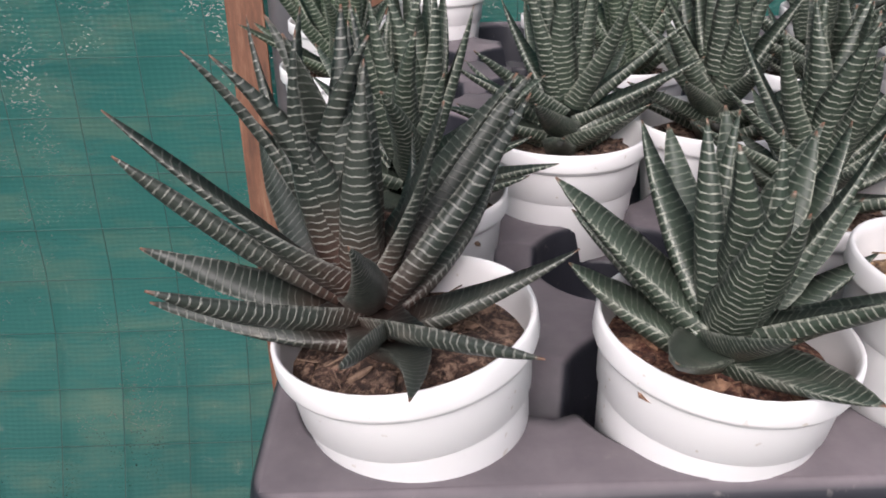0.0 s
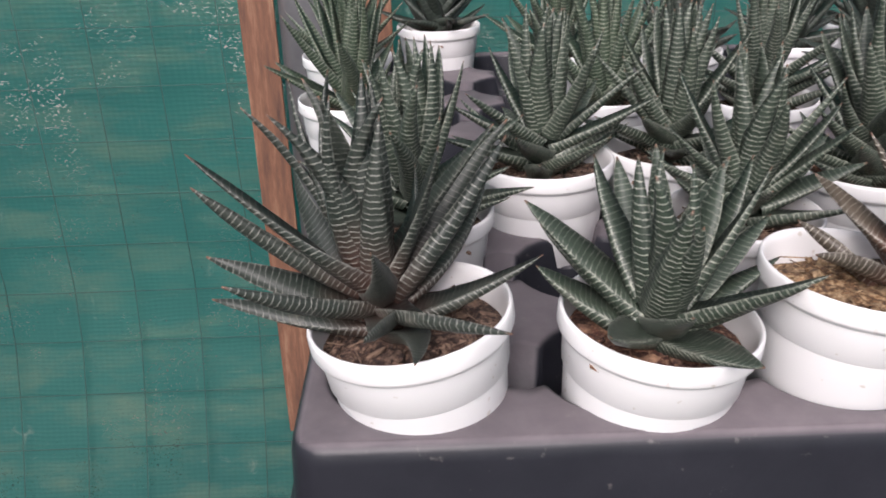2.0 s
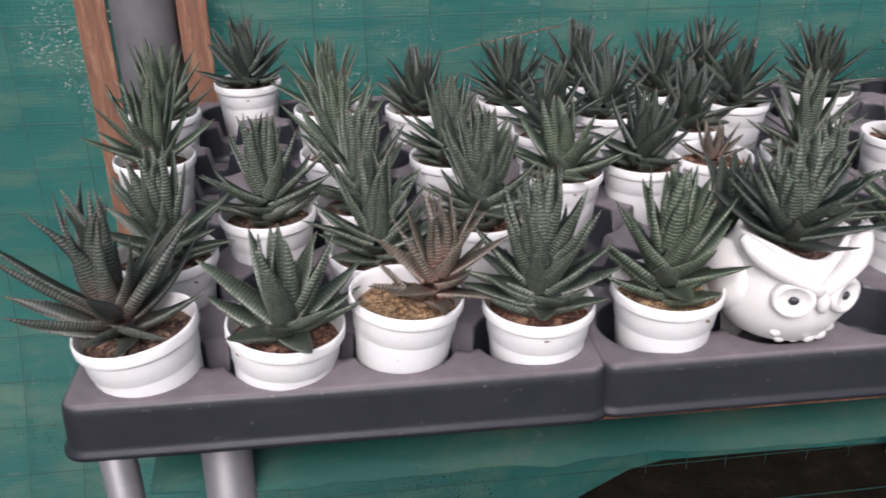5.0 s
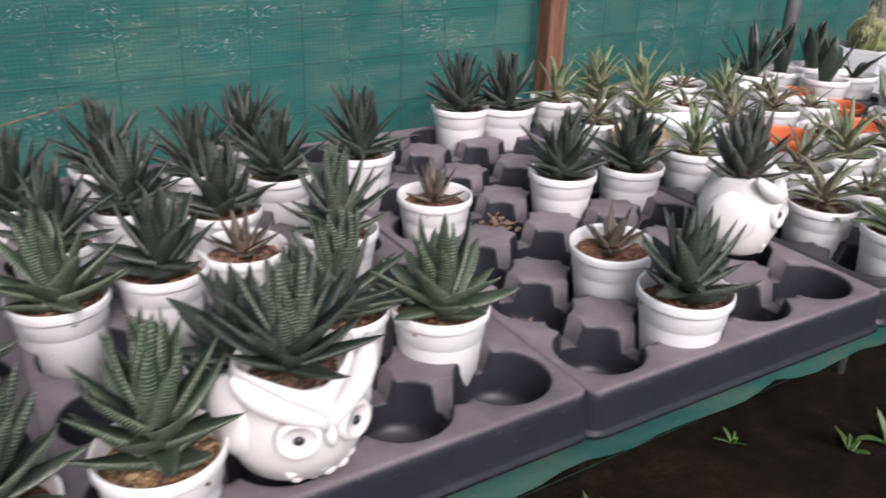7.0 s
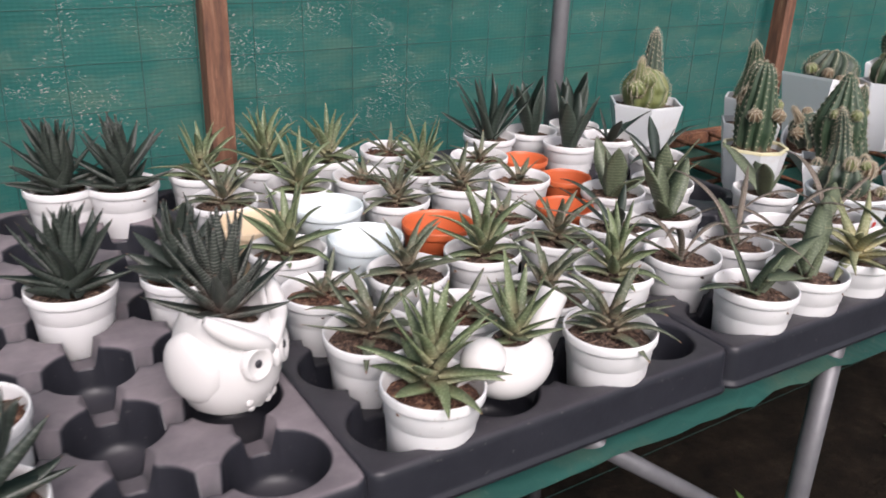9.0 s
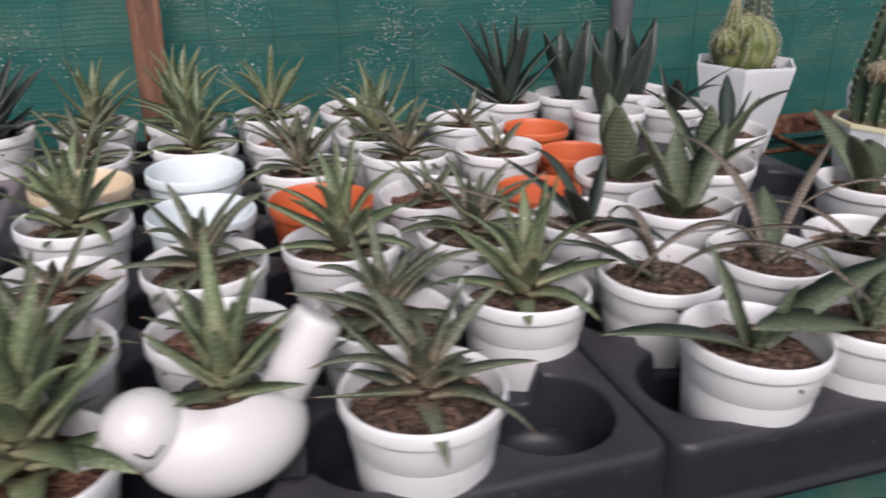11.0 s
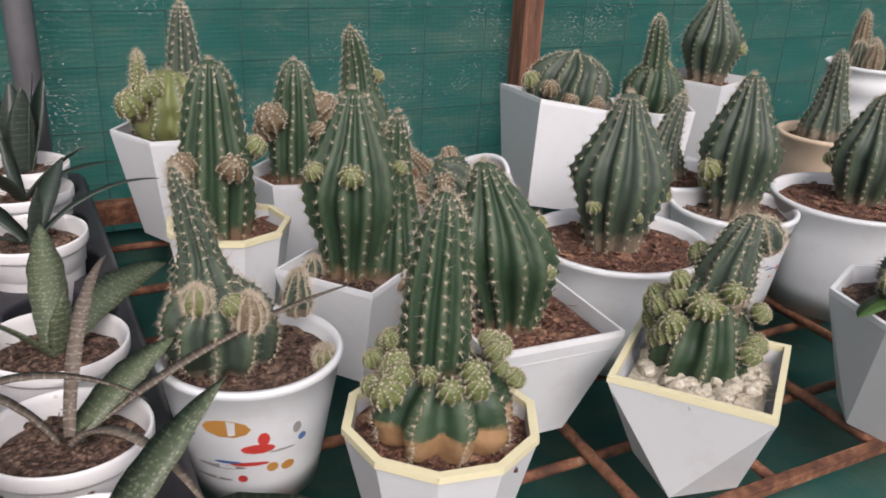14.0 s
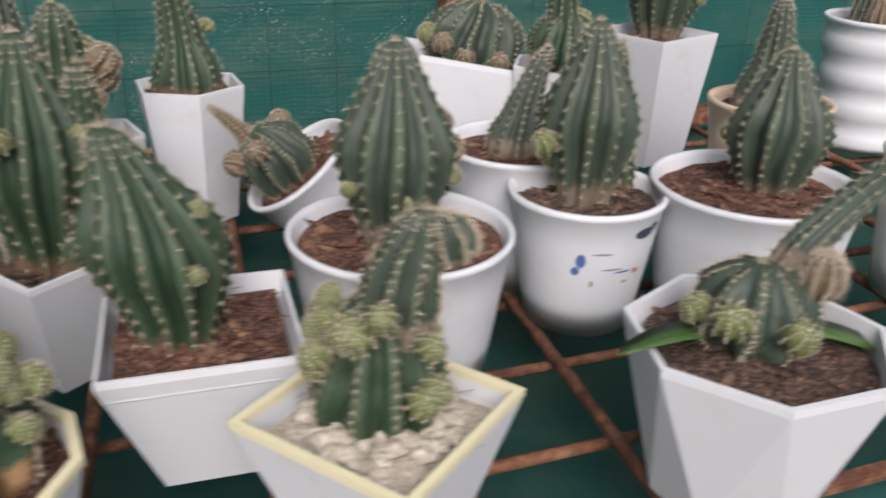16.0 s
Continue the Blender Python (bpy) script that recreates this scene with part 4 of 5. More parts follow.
# ------------------------------------------------------------------ cacti on the rack
def cactus_body(name, material, R, h, ribs, lean=(0.0, 0.0), shape="column", depth=0.16, phase=0.0):
    """A ribbed cactus stem; returns the mesh and the areole places with their outward directions."""
    bm = bmesh.new()
    uvl = bm.loops.layers.uv.new("UVMap")
    n, m = ribs * 6, 30
    rings, areoles = [], []
    for i in range(m + 1):
        s = i / m
        if shape == "column":
            r = R * (0.78 + 0.22 * math.sin(math.pi * min(1, s * 1.3 + 0.1))) * math.sqrt(max(0.0, 1 - max(0.0, (s - 0.62) / 0.38) ** 2.2)) * (1 - 0.12 * s)
        elif shape == "pear":
            r = R * float(np.interp(s, (0, 0.12, 0.28, 0.42, 0.52, 0.64, 0.78, 0.90, 0.97, 1.0), (0.60, 0.64, 0.84, 1.02, 1.06, 0.92, 0.60, 0.37, 0.24, 0.04)))
        elif shape == "cone":
            r = R * (1 - 0.74 * s ** 1.1) * math.sqrt(max(0.0, 1 - max(0.0, (s - 0.86) / 0.14) ** 2)) * (0.80 + 0.20 * math.sin(math.pi * min(1, s * 2 + 0.15)))
        else:
            r = R * math.sqrt(max(0.0, 1 - (2 * (s * 0.93 + 0.07) - 1) ** 2))
        cx, cy = lean[0] * h * s * s, lean[1] * h * s * s
        row = []
        for k in range(n):
            wave = 0.10 * noise.noise(Vector((math.cos(6.2832 * k / n) * 2, math.sin(6.2832 * k / n) * 2, s * 3 + R * 70)))
            a = 2 * math.pi * k / n + phase
            w = abs(math.cos(ribs * (a - phase) / 2))
            rr = max(0.0006, r * (1 - depth * 1.25 + depth * 1.75 * (w ** 1.1) * (1 + 0.13 * math.cos(math.pi * (i + (k + 3) // 6))) + 0.10 * noise.noise(Vector((math.cos(a) * 1.4, math.sin(a) * 1.4, s * 5 + R * 90)))))
            a += wave + 0.18 * s
            row.append((bm.verts.new((cx + rr * math.cos(a), cy + rr * math.sin(a), h * s)), w, s))
            if k % 6 == 0 and (i % 2 == (k // 6) % 2 or i > m - 4) and i > 1:
                areoles.append((Vector((cx + rr * math.cos(a), cy + rr * math.sin(a), h * s)), Vector((math.cos(a), math.sin(a), 0.25 + 1.2 * max(0, s - 0.6) / 0.4)).normalized()))
        rings.append(row)
    for a, b in zip(rings, rings[1:]):
        for k in range(n):
            q = (a[k], a[(k + 1) % n], b[(k + 1) % n], b[k])
            f = bm.faces.new([x[0] for x in q])
            for lp, x in zip(f.loops, q):
                lp[uvl].uv = (x[1], x[2])
    f = bm.faces.new([x[0] for x in rings[-1]])
    for lp in f.loops:
        lp[uvl].uv = (0.5, 1.0)
    return finish(bm, name, material), areoles


def spine_mesh(areoles, seed, ln=0.006, per=5, thick=0.00017, wool=0.0011):
    rnd = random.Random(seed)
    vs, fs = [], []
    for p, d in areoles:
        u = d.orthogonal().normalized()
        w = d.cross(u)
        k = len(vs)
        for q in (d * wool, u * wool, w * wool, -u * wool, -w * wool):
            vs.append(p + q)
        fs += [(k, k + 1, k + 2), (k, k + 2, k + 3), (k, k + 3, k + 4), (k, k + 4, k + 1)]
        for i in range(per):
            a = rnd.uniform(0, 6.28)
            t = (d * rnd.uniform(0.25, 0.9) + (u * math.cos(a) + w * math.sin(a)) * rnd.uniform(0.5, 1.0)).normalized() * ln * rnd.uniform(0.6, 1.3)
            c = t.orthogonal().normalized() * thick
            e = t.cross(c).normalized() * thick
            k = len(vs)
            vs += [p + c, p - c * 0.5 + e * 0.87, p - c * 0.5 - e * 0.87, p + t]
            fs += [(k, k + 1, k + 3), (k + 1, k + 2, k + 3), (k + 2, k, k + 3)]
    me = bpy.data.meshes.new("spine_coat")
    me.from_pydata([tuple(v) for v in vs], [], fs)
    me.materials.append(SPINE)
    return me


def pup_meshes():
    out = []
    for i, (m, h) in enumerate(((PUP, 1.7), (PUP, 2.1), (PUP_BROWN, 1.8))):
        me, ar = cactus_body("offset", m, 0.010, 0.010 * h, 9, (0, 0), "ball", 0.14)
        out.append((me, spine_mesh([a for k, a in enumerate(ar) if k % 2 == 0], i, 0.0026, 6, 0.00014, 0.0008)))
    return out


PUPS = pup_meshes()


def cactus(th, material, R, h, ribs, at=(0, 0, 0), shape="column", lean=(0, 0), seed=0, pups=(), tilt=(0, 0), spine=0.0065, per=12):
    """Adds a stem with its spines to a potted thing; pups are (heading, height share, size, kind)."""
    turned = Matrix.Rotation(radians(-31 * seed), 2) @ Vector(lean)
    me, ar = cactus_body("stem", material, R, h, ribs, turned, shape, 0.16, seed)
    st = part("stem", me, None, th)
    st.matrix_basis = pose(*at, tilt[0], tilt[1], seed * 31)
    sp = part("spine_coat", spine_mesh(ar, seed, spine, per), None, st)
    tagged(sp, kind="stuff")
    for (a, s, size, kind) in pups:
        rad = R * {"cone": 1.0 - 0.72 * s, "pear": 0.95 if 0.3 < s < 0.62 else 0.72}.get(shape, 0.95 if s < 0.6 else 0.75)
        o = part("offset", PUPS[kind][0], None, th, "small round spiny offset")
        cx, cy = at[0] + lean[0] * h * s * s, at[1] + lean[1] * h * s * s
        o.matrix_basis = pose(cx + rad * math.cos(radians(a)), cy + rad * math.sin(radians(a)), at[2] + h * s, 35 * math.sin(radians(-a)), 35 * math.cos(radians(a)), 0) @ Matrix.Diagonal((size, size, size, 1))
        q = part("spine_coat", PUPS[kind][1], None, o)
        tagged(q, kind="stuff")
    return st


def facet_pot(material, R, h, base, sides, rim=0.004, twist_base=0.0, wall=0.005):
    """A pot with flat sides; with twist_base its foot is turned against the rim, which cuts the sides into triangles."""
    bm = bmesh.new()
    def ring(r, z, tw=0.0):
        return [bm.verts.new((r * math.cos(2 * math.pi * (k + 0.5) / sides + tw), r * math.sin(2 * math.pi * (k + 0.5) / sides + tw), z)) for k in range(sides)]
    foot, low = ring(base, 0.0, twist_base), None
    top, rim_o, rim_i, inn, bot = ring(R, h - rim), ring(R, h), ring(R - wall, h), ring(R - wall * 1.3, h - 0.02), ring(base * 0.8, h * 0.3)
    def band(a, b):
        for k in range(sides):
            bm.faces.new((a[k], a[(k + 1) % sides], b[(k + 1) % sides], b[k]))
    if twist_base:
        for k in range(sides):
            bm.faces.new((foot[k], top[(k + 1) % sides], top[k]))
            bm.faces.new((foot[k], foot[(k + 1) % sides], top[(k + 1) % sides]))
    else:
        band(foot, top)
    for a, b in ((top, rim_o), (rim_o, rim_i), (rim_i, inn), (inn, bot)):
        band(a, b)
    bm.faces.new(bot)
    bm.faces.new(foot[::-1])
    return finish(bm, "pot", material, False)


def facet_rim(material, R, h, sides, wall=0.006, tall=0.005):
    bm = bmesh.new()
    rs = []
    for r, z in ((R + 0.0012, h - tall), (R + 0.0012, h + 0.001), (R - wall, h + 0.001), (R - wall, h - tall)):
        rs.append([bm.verts.new((r * math.cos(2 * math.pi * (k + 0.5) / sides), r * math.sin(2 * math.pi * (k + 0.5) / sides), z)) for k in range(sides)])
    for a, b in zip(rs, rs[1:] + rs[:1]):
        for k in range(sides):
            bm.faces.new((a[k], a[(k + 1) % sides], b[(k + 1) % sides], b[k]))
    return finish(bm, "rim", material, False)


def cylinder_pot(material, R, h, base, lip=0.004, n=48, ripple=0.0):
    bm = bmesh.new()
    prof = [(0, 0.003), (base * 0.95, 0.003), (base, 0.0)]
    steps = 16 if ripple else 4
    for i in range(1, steps + 1):
        s = i / steps
        prof.append((base + (R - base) * s + ripple * math.sin(s * math.pi * 8), (h - 0.008) * s))
    prof += [(R + lip * 0.5, h - 0.006), (R + lip * 0.6, h - 0.002), (R + lip * 0.2, h), (R - 0.003, h), (R - 0.005, h - 0.006), (base * 0.9, h * 0.3), (0, h * 0.3)]
    return finish(lathe(bm, prof, n), "pot", material)


def reach(z, h, top, back=False):
    """Stretches a pot's wall below its rim so that its foot stands on the rack; back undoes it."""
    low, k = top - h - RACK, h - 0.022
    if back:
        return z if z > k else (z + low) * k / (k + low)
    return z if z > k else z * (k + low) / k - low


def potted_cactus(label, x, y, top, size, mesh, R_soil, soil, h, rz=0.0, tilt=(0, 0), chips=70, name="potted_cactus", chip_size=0.0055, drop=0.016, soil_n=24):
    th = thing(name, label, "potted cactus", "potted cacti")
    mesh = mesh.copy()
    for v in mesh.vertices:
        v.co.z = reach(v.co.z, h, RACK + (top - RACK) / size)
    part("pot", mesh, None, th)
    part("soil", soil_mesh("soil", soil, R_soil, h - drop, 0.006, chips, int(x * 1000), soil_n, chip_size, soil is PEBBLE), None, th)
    th.matrix_basis = pose(x, y, top - size * h, tilt[0], tilt[1], rz) @ Matrix.Diagonal((size, size, size, 1))
    return th


def ring_pups(n, s, size, kind, seed, spread=0.06):
    rnd = random.Random(seed)
    return [(360 * k / n + rnd.uniform(-14, 14), s + rnd.uniform(-spread, spread), size * rnd.uniform(0.75, 1.2), kind) for k in range(n)]


# ten-sided pot, corky cactus with a collar of offsets
c = potted_cactus("stout green cactus ringed by offsets in white ten-sided pot", 2.627, 0.089, 0.859, 0.86, facet_pot(POT_RACK, 0.077, 0.105, 0.050, 10), 0.068, SOIL_RED, 0.105, 8, chips=60, chip_size=0.007)
part("rim", facet_rim(RIM_YELLOW, 0.077, 0.105, 10), None, c, "yellowed pot rim")
cactus(c, CACTUS_CORK, 0.052, 0.075, 9, (0, 0, 0.080), "ball", (0, 0), 1)
cactus(c, CACTUS, 0.0255, 0.150, 11, (-0.006, 0.004, 0.138), "column", (0.02, 0.0), 2)
for rr, zz, nn, sz, sd in ((0.040, 0.146, 9, 0.85, 3), (0.052, 0.138, 11, 1.0, 5), (0.036, 0.160, 8, 0.8, 8)):
    rnd = random.Random(sd)
    for k in range(nn):
        a = 360 * k / nn + rnd.uniform(-15, 15)
        if abs((a % 360) - 262) < 48 and zz < 0.145:
            continue
        o = part("offset", PUPS[k % 2][0], None, c, "small round spiny offset")
        f = sz * rnd.uniform(0.8, 1.2)
        o.matrix_basis = pose(rr * math.cos(radians(a)), rr * math.sin(radians(a)), zz + rnd.uniform(-0.006, 0.006), 30 * math.sin(radians(-a)), 30 * math.cos(radians(a)), 0) @ Matrix.Diagonal((f, f, f, 1))
        tagged(part("spine_coat", PUPS[k % 2][1], None, o), kind="stuff")

# square pot with facets, pebbles
c = potted_cactus("crested cactus with yellow-green offsets in white faceted square pot", 2.850, 0.079, 0.856, 0.86, facet_pot(POT_RACK, 0.098, 0.106, 0.050, 4, 0.006, radians(40)), 0.082, PEBBLE, 0.106, -7 - 45, chips=240, chip_size=0.0062, soil_n=4, drop=0.016)
part("rim", facet_rim(RIM_YELLOW, 0.098, 0.106, 4, 0.007, 0.005), None, c, "yellowed pot rim")
cactus(c, CACTUS, 0.043, 0.100, 10, (-0.006, 0.006, 0.085), "column", (0.0, 0.0), 4)
cactus(c, CACTUS_GREY, 0.026, 0.088, 9, (0.002, 0.014, 0.155), "column", (0.18, 0.10), 5, (), (0, 0), 0.008, 8)
cactus(c, CACTUS_GREY, 0.018, 0.034, 9, (0.032, 0.034, 0.205), "ball", (0, 0), 6, (), (0, 20), 0.006, 8)
rnd = random.Random(14)
for k in range(32):
    a, zz = 150 + rnd.uniform(-75, 85) + (180 if k % 6 == 0 else 0), rnd.uniform(0.115, 0.185)
    rr = (0.042 if zz < 0.16 else 0.032) * (0.84 if k % 6 == 0 else 1.0)
    f = rnd.uniform(0.8, 1.25)
    o = part("offset", PUPS[k % 2][0], None, c, "small round spiny offset")
    o.matrix_basis = pose(rr * math.cos(radians(a)), rr * math.sin(radians(a)) + 0.006, zz, 40 * math.sin(radians(-a)), 40 * math.cos(radians(a)), 0) @ Matrix.Diagonal((f, f, f, 1))
    tagged(part("spine_coat", PUPS[k % 2][1], None, o), kind="stuff")

SQ_BIG = facet_pot(POT_RACK, 0.104, 0.100, 0.054, 4, 0.006, 0.0, 0.004)
SQ = facet_pot(POT_RACK, 0.086, 0.088, 0.046, 4, 0.006, 0.0, 0.004)
c = potted_cactus("leaning pear-shaped green cactus in a white square pot", 2.761, 0.202, 0.860, 0.84, SQ_BIG, 0.092, SOIL_RED, 0.100, -3, soil_n=4, chips=80)
cactus(c, CACTUS, 0.047, 0.180, 12, (-0.016, 0.0, 0.078), "pear", (-0.20, 0.03), 7, ((350, 0.62, 0.8, 0), (300, 0.42, 0.7, 0)))
c = potted_cactus("tall green cactus with two offsets in a white square pot", 2.664, 0.344, 0.862, 0.84, SQ, 0.075, SOIL, 0.088, -53, soil_n=4, chips=80)
cactus(c, CACTUS, 0.049, 0.215, 12, (0.0, 0.0, 0.066), "pear", (0.0, 0.0), 8, ((300, 0.60, 1.2, 0), (250, 0.60, 1.0, 0), (20, 0.6, 0.8, 0)))
cactus(c, CACTUS, 0.040, 0.190, 11, (0.036, 0.030, 0.066), "cone", (0.0, 0.0), 9)
cactus(c, CACTUS_GREY, 0.010, 0.028, 8, (-0.03, -0.03, 0.07), "ball", (0, 0), 10)

CYL = cylinder_pot(POT_RACK, 0.106, 0.116, 0.086)
c = potted_cactus("bulbous grey-green cactus in a wide white cylinder pot", 2.924, 0.283, 0.872, 0.84, CYL, 0.099, SOIL_RED, 0.116, chips=110, chip_size=0.007)
cactus(c, CACTUS_GREY, 0.050, 0.200, 12, (-0.004, 0.005, 0.090), "pear", (0, 0), 11, ((0, 0.45, 1.3, 2), (330, 0.38, 1.0, 0), (20, 0.55, 1.2, 2), (200, 0.35, 0.8, 0), (270, 0.3, 0.7, 0)))
c = potted_cactus("bare-looking pale cactus in a wide white cylinder pot", 3.249, 0.266, 0.884, 0.85, CYL, 0.099, SOIL_RED, 0.116, 40, chips=110, chip_size=0.006)
cactus(c, CACTUS_GREY, 0.046, 0.165, 11, (0.02, -0.01, 0.086), "pear", (0, 0), 12, ((90, 0.4, 1.0, 0),))


def cup(label, x, y, top, size, material, R, h, prints, rz=0.0, soil=SOIL, tilt=(0, 0)):
    """A round cup-shaped pot with printed shapes lying on its wall: (heading, height, half width, half height, ink)."""
    base = R * 0.72
    th = potted_cactus(label, x, y, top, size, cylinder_pot(material, R, h, base, 0.004), R * 0.92, soil, h, rz, tilt, 80)
    for (a, z, w, t, ink) in prints:
        bm = bmesh.new()
        n = 10
        pts = []
        for k in range(n):
            b = 2 * math.pi * k / n
            zz = z + t * math.sin(b)
            r = base + (R - base) * reach(zz, h, RACK + (top - RACK) / size, True) / (h - 0.008) + 0.0007
            aa = radians(a) + w * math.cos(b) / r
            pts.append(bm.verts.new((r * math.cos(aa), r * math.sin(aa), zz)))
        bm.faces.new(pts)
        part("print", bm, ink, th)
    return th


CUP1 = [(238, .082, .020, .009, INK_OCHRE), (258, .060, .014, .005, INK_RED), (262, .070, .005, .007, INK_RED), (285, .074, .004, .006, INK_GREY), (230, .040, .022, .002, INK_GREY), (236, .046, .012, .0015, INK_BLUE),
        (252, .044, .016, .0022, INK_RED), (268, .038, .005, .005, INK_OCHRE), (280, .036, .006, .005, INK_OCHRE), (246, .028, .004, .004, INK_RED), (222, .026, .018, .0015, INK_GREY), (205, .070, .012, .003, INK_BLUE), (290, .062, .004, .004, INK_BLUE), (275, .055, .012, .0012, INK_GREY)]
c = cup("shaggy grey-green cactus with offsets in a printed white cup pot", 2.534, 0.220, 0.865, 0.88, POT_RACK, 0.076, 0.118, CUP1)
cactus(c, CACTUS_GREY, 0.044, 0.085, 10, (-0.022, 0.004, 0.098), "ball", (-0.05, 0.0), 13)
cactus(c, CACTUS_GREY, 0.028, 0.125, 10, (-0.030, 0.012, 0.150), "cone", (-0.16, 0.05), 14, (), (0, 0), 0.008, 8)
cactus(c, CACTUS_GREY, 0.012, 0.040, 8, (0.045, 0.010, 0.135), "column", (0.05, 0), 15)
cactus(c, PUP_BROWN, 0.012, 0.032, 9, (-0.008, -0.034, 0.150), "ball", (0, 0), 16, ((180, 0.6, 0.9, 0),))
cactus(c, PUP, 0.010, 0.024, 8, (-0.045, -0.02, 0.165), "ball", (0, 0), 17)
cactus(c, PUP, 0.008, 0.020, 8, (0.055, -0.03, 0.100), "ball", (0, 0), 18)
CUP2 = [(290, .088, .013, .006, INK_NAVY), (300, .092, .006, .005, INK_NAVY), (240, .062, .005, .008, INK_BLUE), (236, .050, .004, .005, INK_BLUE), (256, .070, .011, .0012, INK_GREY), (266, .052, .012, .0012, INK_GREY), (276, .048, .010, .0012, INK_BLUE), (290, .046, .004, .003, INK_RED), (250, .036, .002, .004, INK_GREY), (280, .036, .003, .002, INK_OCHRE)]
c = cup("two pointed grey-green cacti in a printed white cup pot", 3.104, 0.308, 0.878, 0.87, POT_RACK, 0.079, 0.112, CUP2)
cactus(c, CACTUS_GREY, 0.043, 0.190, 11, (-0.004, 0.0, 0.088), "pear", (0, 0), 19, ((180, 0.35, 1.4, 0), (150, 0.25, 1.1, 0), (0, 0.25, 1.0, 0)))
cactus(c, CACTUS, 0.030, 0.160, 10, (0.038, 0.030, 0.090), "cone", (0.02, 0.0), 20)

HEX = facet_pot(POT_RACK, 0.096, 0.125, 0.062, 7, 0.006, radians(24))
c = potted_cactus("green cactus with a drooping arm in a white faceted pot", 3.088, 0.056, 0.875, 0.88, HEX, 0.082, SOIL, 0.125, 12, chips=50)
cactus(c, CACTUS_GREY, 0.042, 0.070, 9, (0.002, 0.010, 0.105), "ball", (0, 0), 21, ((200, 0.5, 1.3, 0), (160, 0.45, 1.1, 0), (260, 0.4, 1.2, 0)))
cactus(c, CACTUS_GREY, 0.014, 0.120, 8, (0.022, 0.010, 0.160), "column", (0.75, 0.10), 22, (), (0, 25), 0.007, 7)
cactus(c, PUP_BROWN, 0.013, 0.034, 9, (0.028, -0.020, 0.155), "ball", (0, 0), 23)
for (L, e0, rz, x, y) in ((0.085, 12, 178, -0.03, 0.02), (0.09, -12, 330, 0.03, -0.01)):
    o = part("leaf", leaf_mesh("leaf", BROAD, L, 0.017, 0.0015, e0, -20, 0.004, 0.0, False, 0.15, 10, 0.05, 10, 1.0, 0.55), None, c)
    o.matrix_basis = pose(x, y, 0.128, 0, 0, rz)

DEC = facet_pot(POT_RACK, 0.071, 0.110, 0.050, 9)
c = potted_cactus("thick columnar green cactus in a white ten-sided pot", 2.575, 0.450, 0.876, 0.85, DEC, 0.062, SOIL_RED, 0.110, 10)
part("rim", facet_rim(RIM_YELLOW, 0.071, 0.110, 9), None, c, "yellowed pot rim")
cactus(c, CACTUS, 0.042, 0.205, 11, (-0.012, 0.0, 0.092), "column", (0, 0), 24, ((270, 0.42, 1.5, 2), (200, 0.42, 1.5, 2), (330, 0.50, 1.2, 0), (350, 0.46, 1.0, 0)))
c = potted_cactus("slim dark cactus with brown offsets in white hexagonal pot", 2.681, 0.551, 0.888, 0.84, facet_pot(POT_RACK, 0.075, 0.115, 0.050, 6), 0.060, SOIL_RED, 0.115, 15)
cactus(c, CACTUS, 0.034, 0.165, 10, (-0.006, 0.0, 0.098), "column", (0, 0), 25, ((190, 0.50, 1.9, 2), (170, 0.40, 1.6, 2), (350, 0.52, 2.0, 2), (5, 0.40, 1.9, 2), (290, 0.42, 1.2, 2), (310, 0.34, 1.2, 2), (20, 0.62, 1.4, 0)))
c = potted_cactus("old olive cactus with side shoots in a white hexagonal pot", 2.59, 0.76, 0.895, 1.05, facet_pot(POT_RACK, 0.080, 0.135, 0.052, 6), 0.066, SOIL, 0.135, 25)
cactus(c, PUP, 0.046, 0.090, 10, (-0.010, 0.0, 0.115), "ball", (0, 0), 26, ((180, 0.5, 1.8, 0), (200, 0.7, 1.6, 0)))
cactus(c, CACTUS_GREY, 0.036, 0.150, 10, (0.012, 0.0, 0.130), "cone", (0, 0), 27)
cactus(c, PUP, 0.011, 0.080, 8, (-0.050, 0.0, 0.150), "column", (0, 0), 28)
c = potted_cactus("tapering green cactus in a white hexagonal pot by the net", 2.794, 0.646, 0.909, 0.85, facet_pot(POT_RACK, 0.072, 0.125, 0.050, 6), 0.060, SOIL, 0.125, 5)
cactus(c, CACTUS, 0.046, 0.160, 11, (0.0, 0.0, 0.108), "cone", (-0.12, 0.0), 29, ((10, 0.5, 1.0, 0),))

c = cup("withered brownish cactus in a tilted printed white cup pot", 2.945, 0.545, 0.862, 0.88, POT_RACK, 0.074, 0.105, [(285, .062, .005, .006, INK_BLUE), (285, .050, .004, .005, INK_BLUE), (287, .074, .003, .004, INK_NAVY)], 10, SOIL_RED, (-6, -38))
cactus(c, CACTUS_GREY, 0.042, 0.085, 10, (-0.012, 0.0, 0.085), "ball", (0, 0), 30, ((180, 0.7, 1.5, 2), (250, 0.75, 1.3, 2), (20, 0.7, 1.2, 2)))
cactus(c, PUP_BROWN, 0.016, 0.080, 9, (-0.018, 0.006, 0.140), "cone", (-0.1, 0.0), 31)

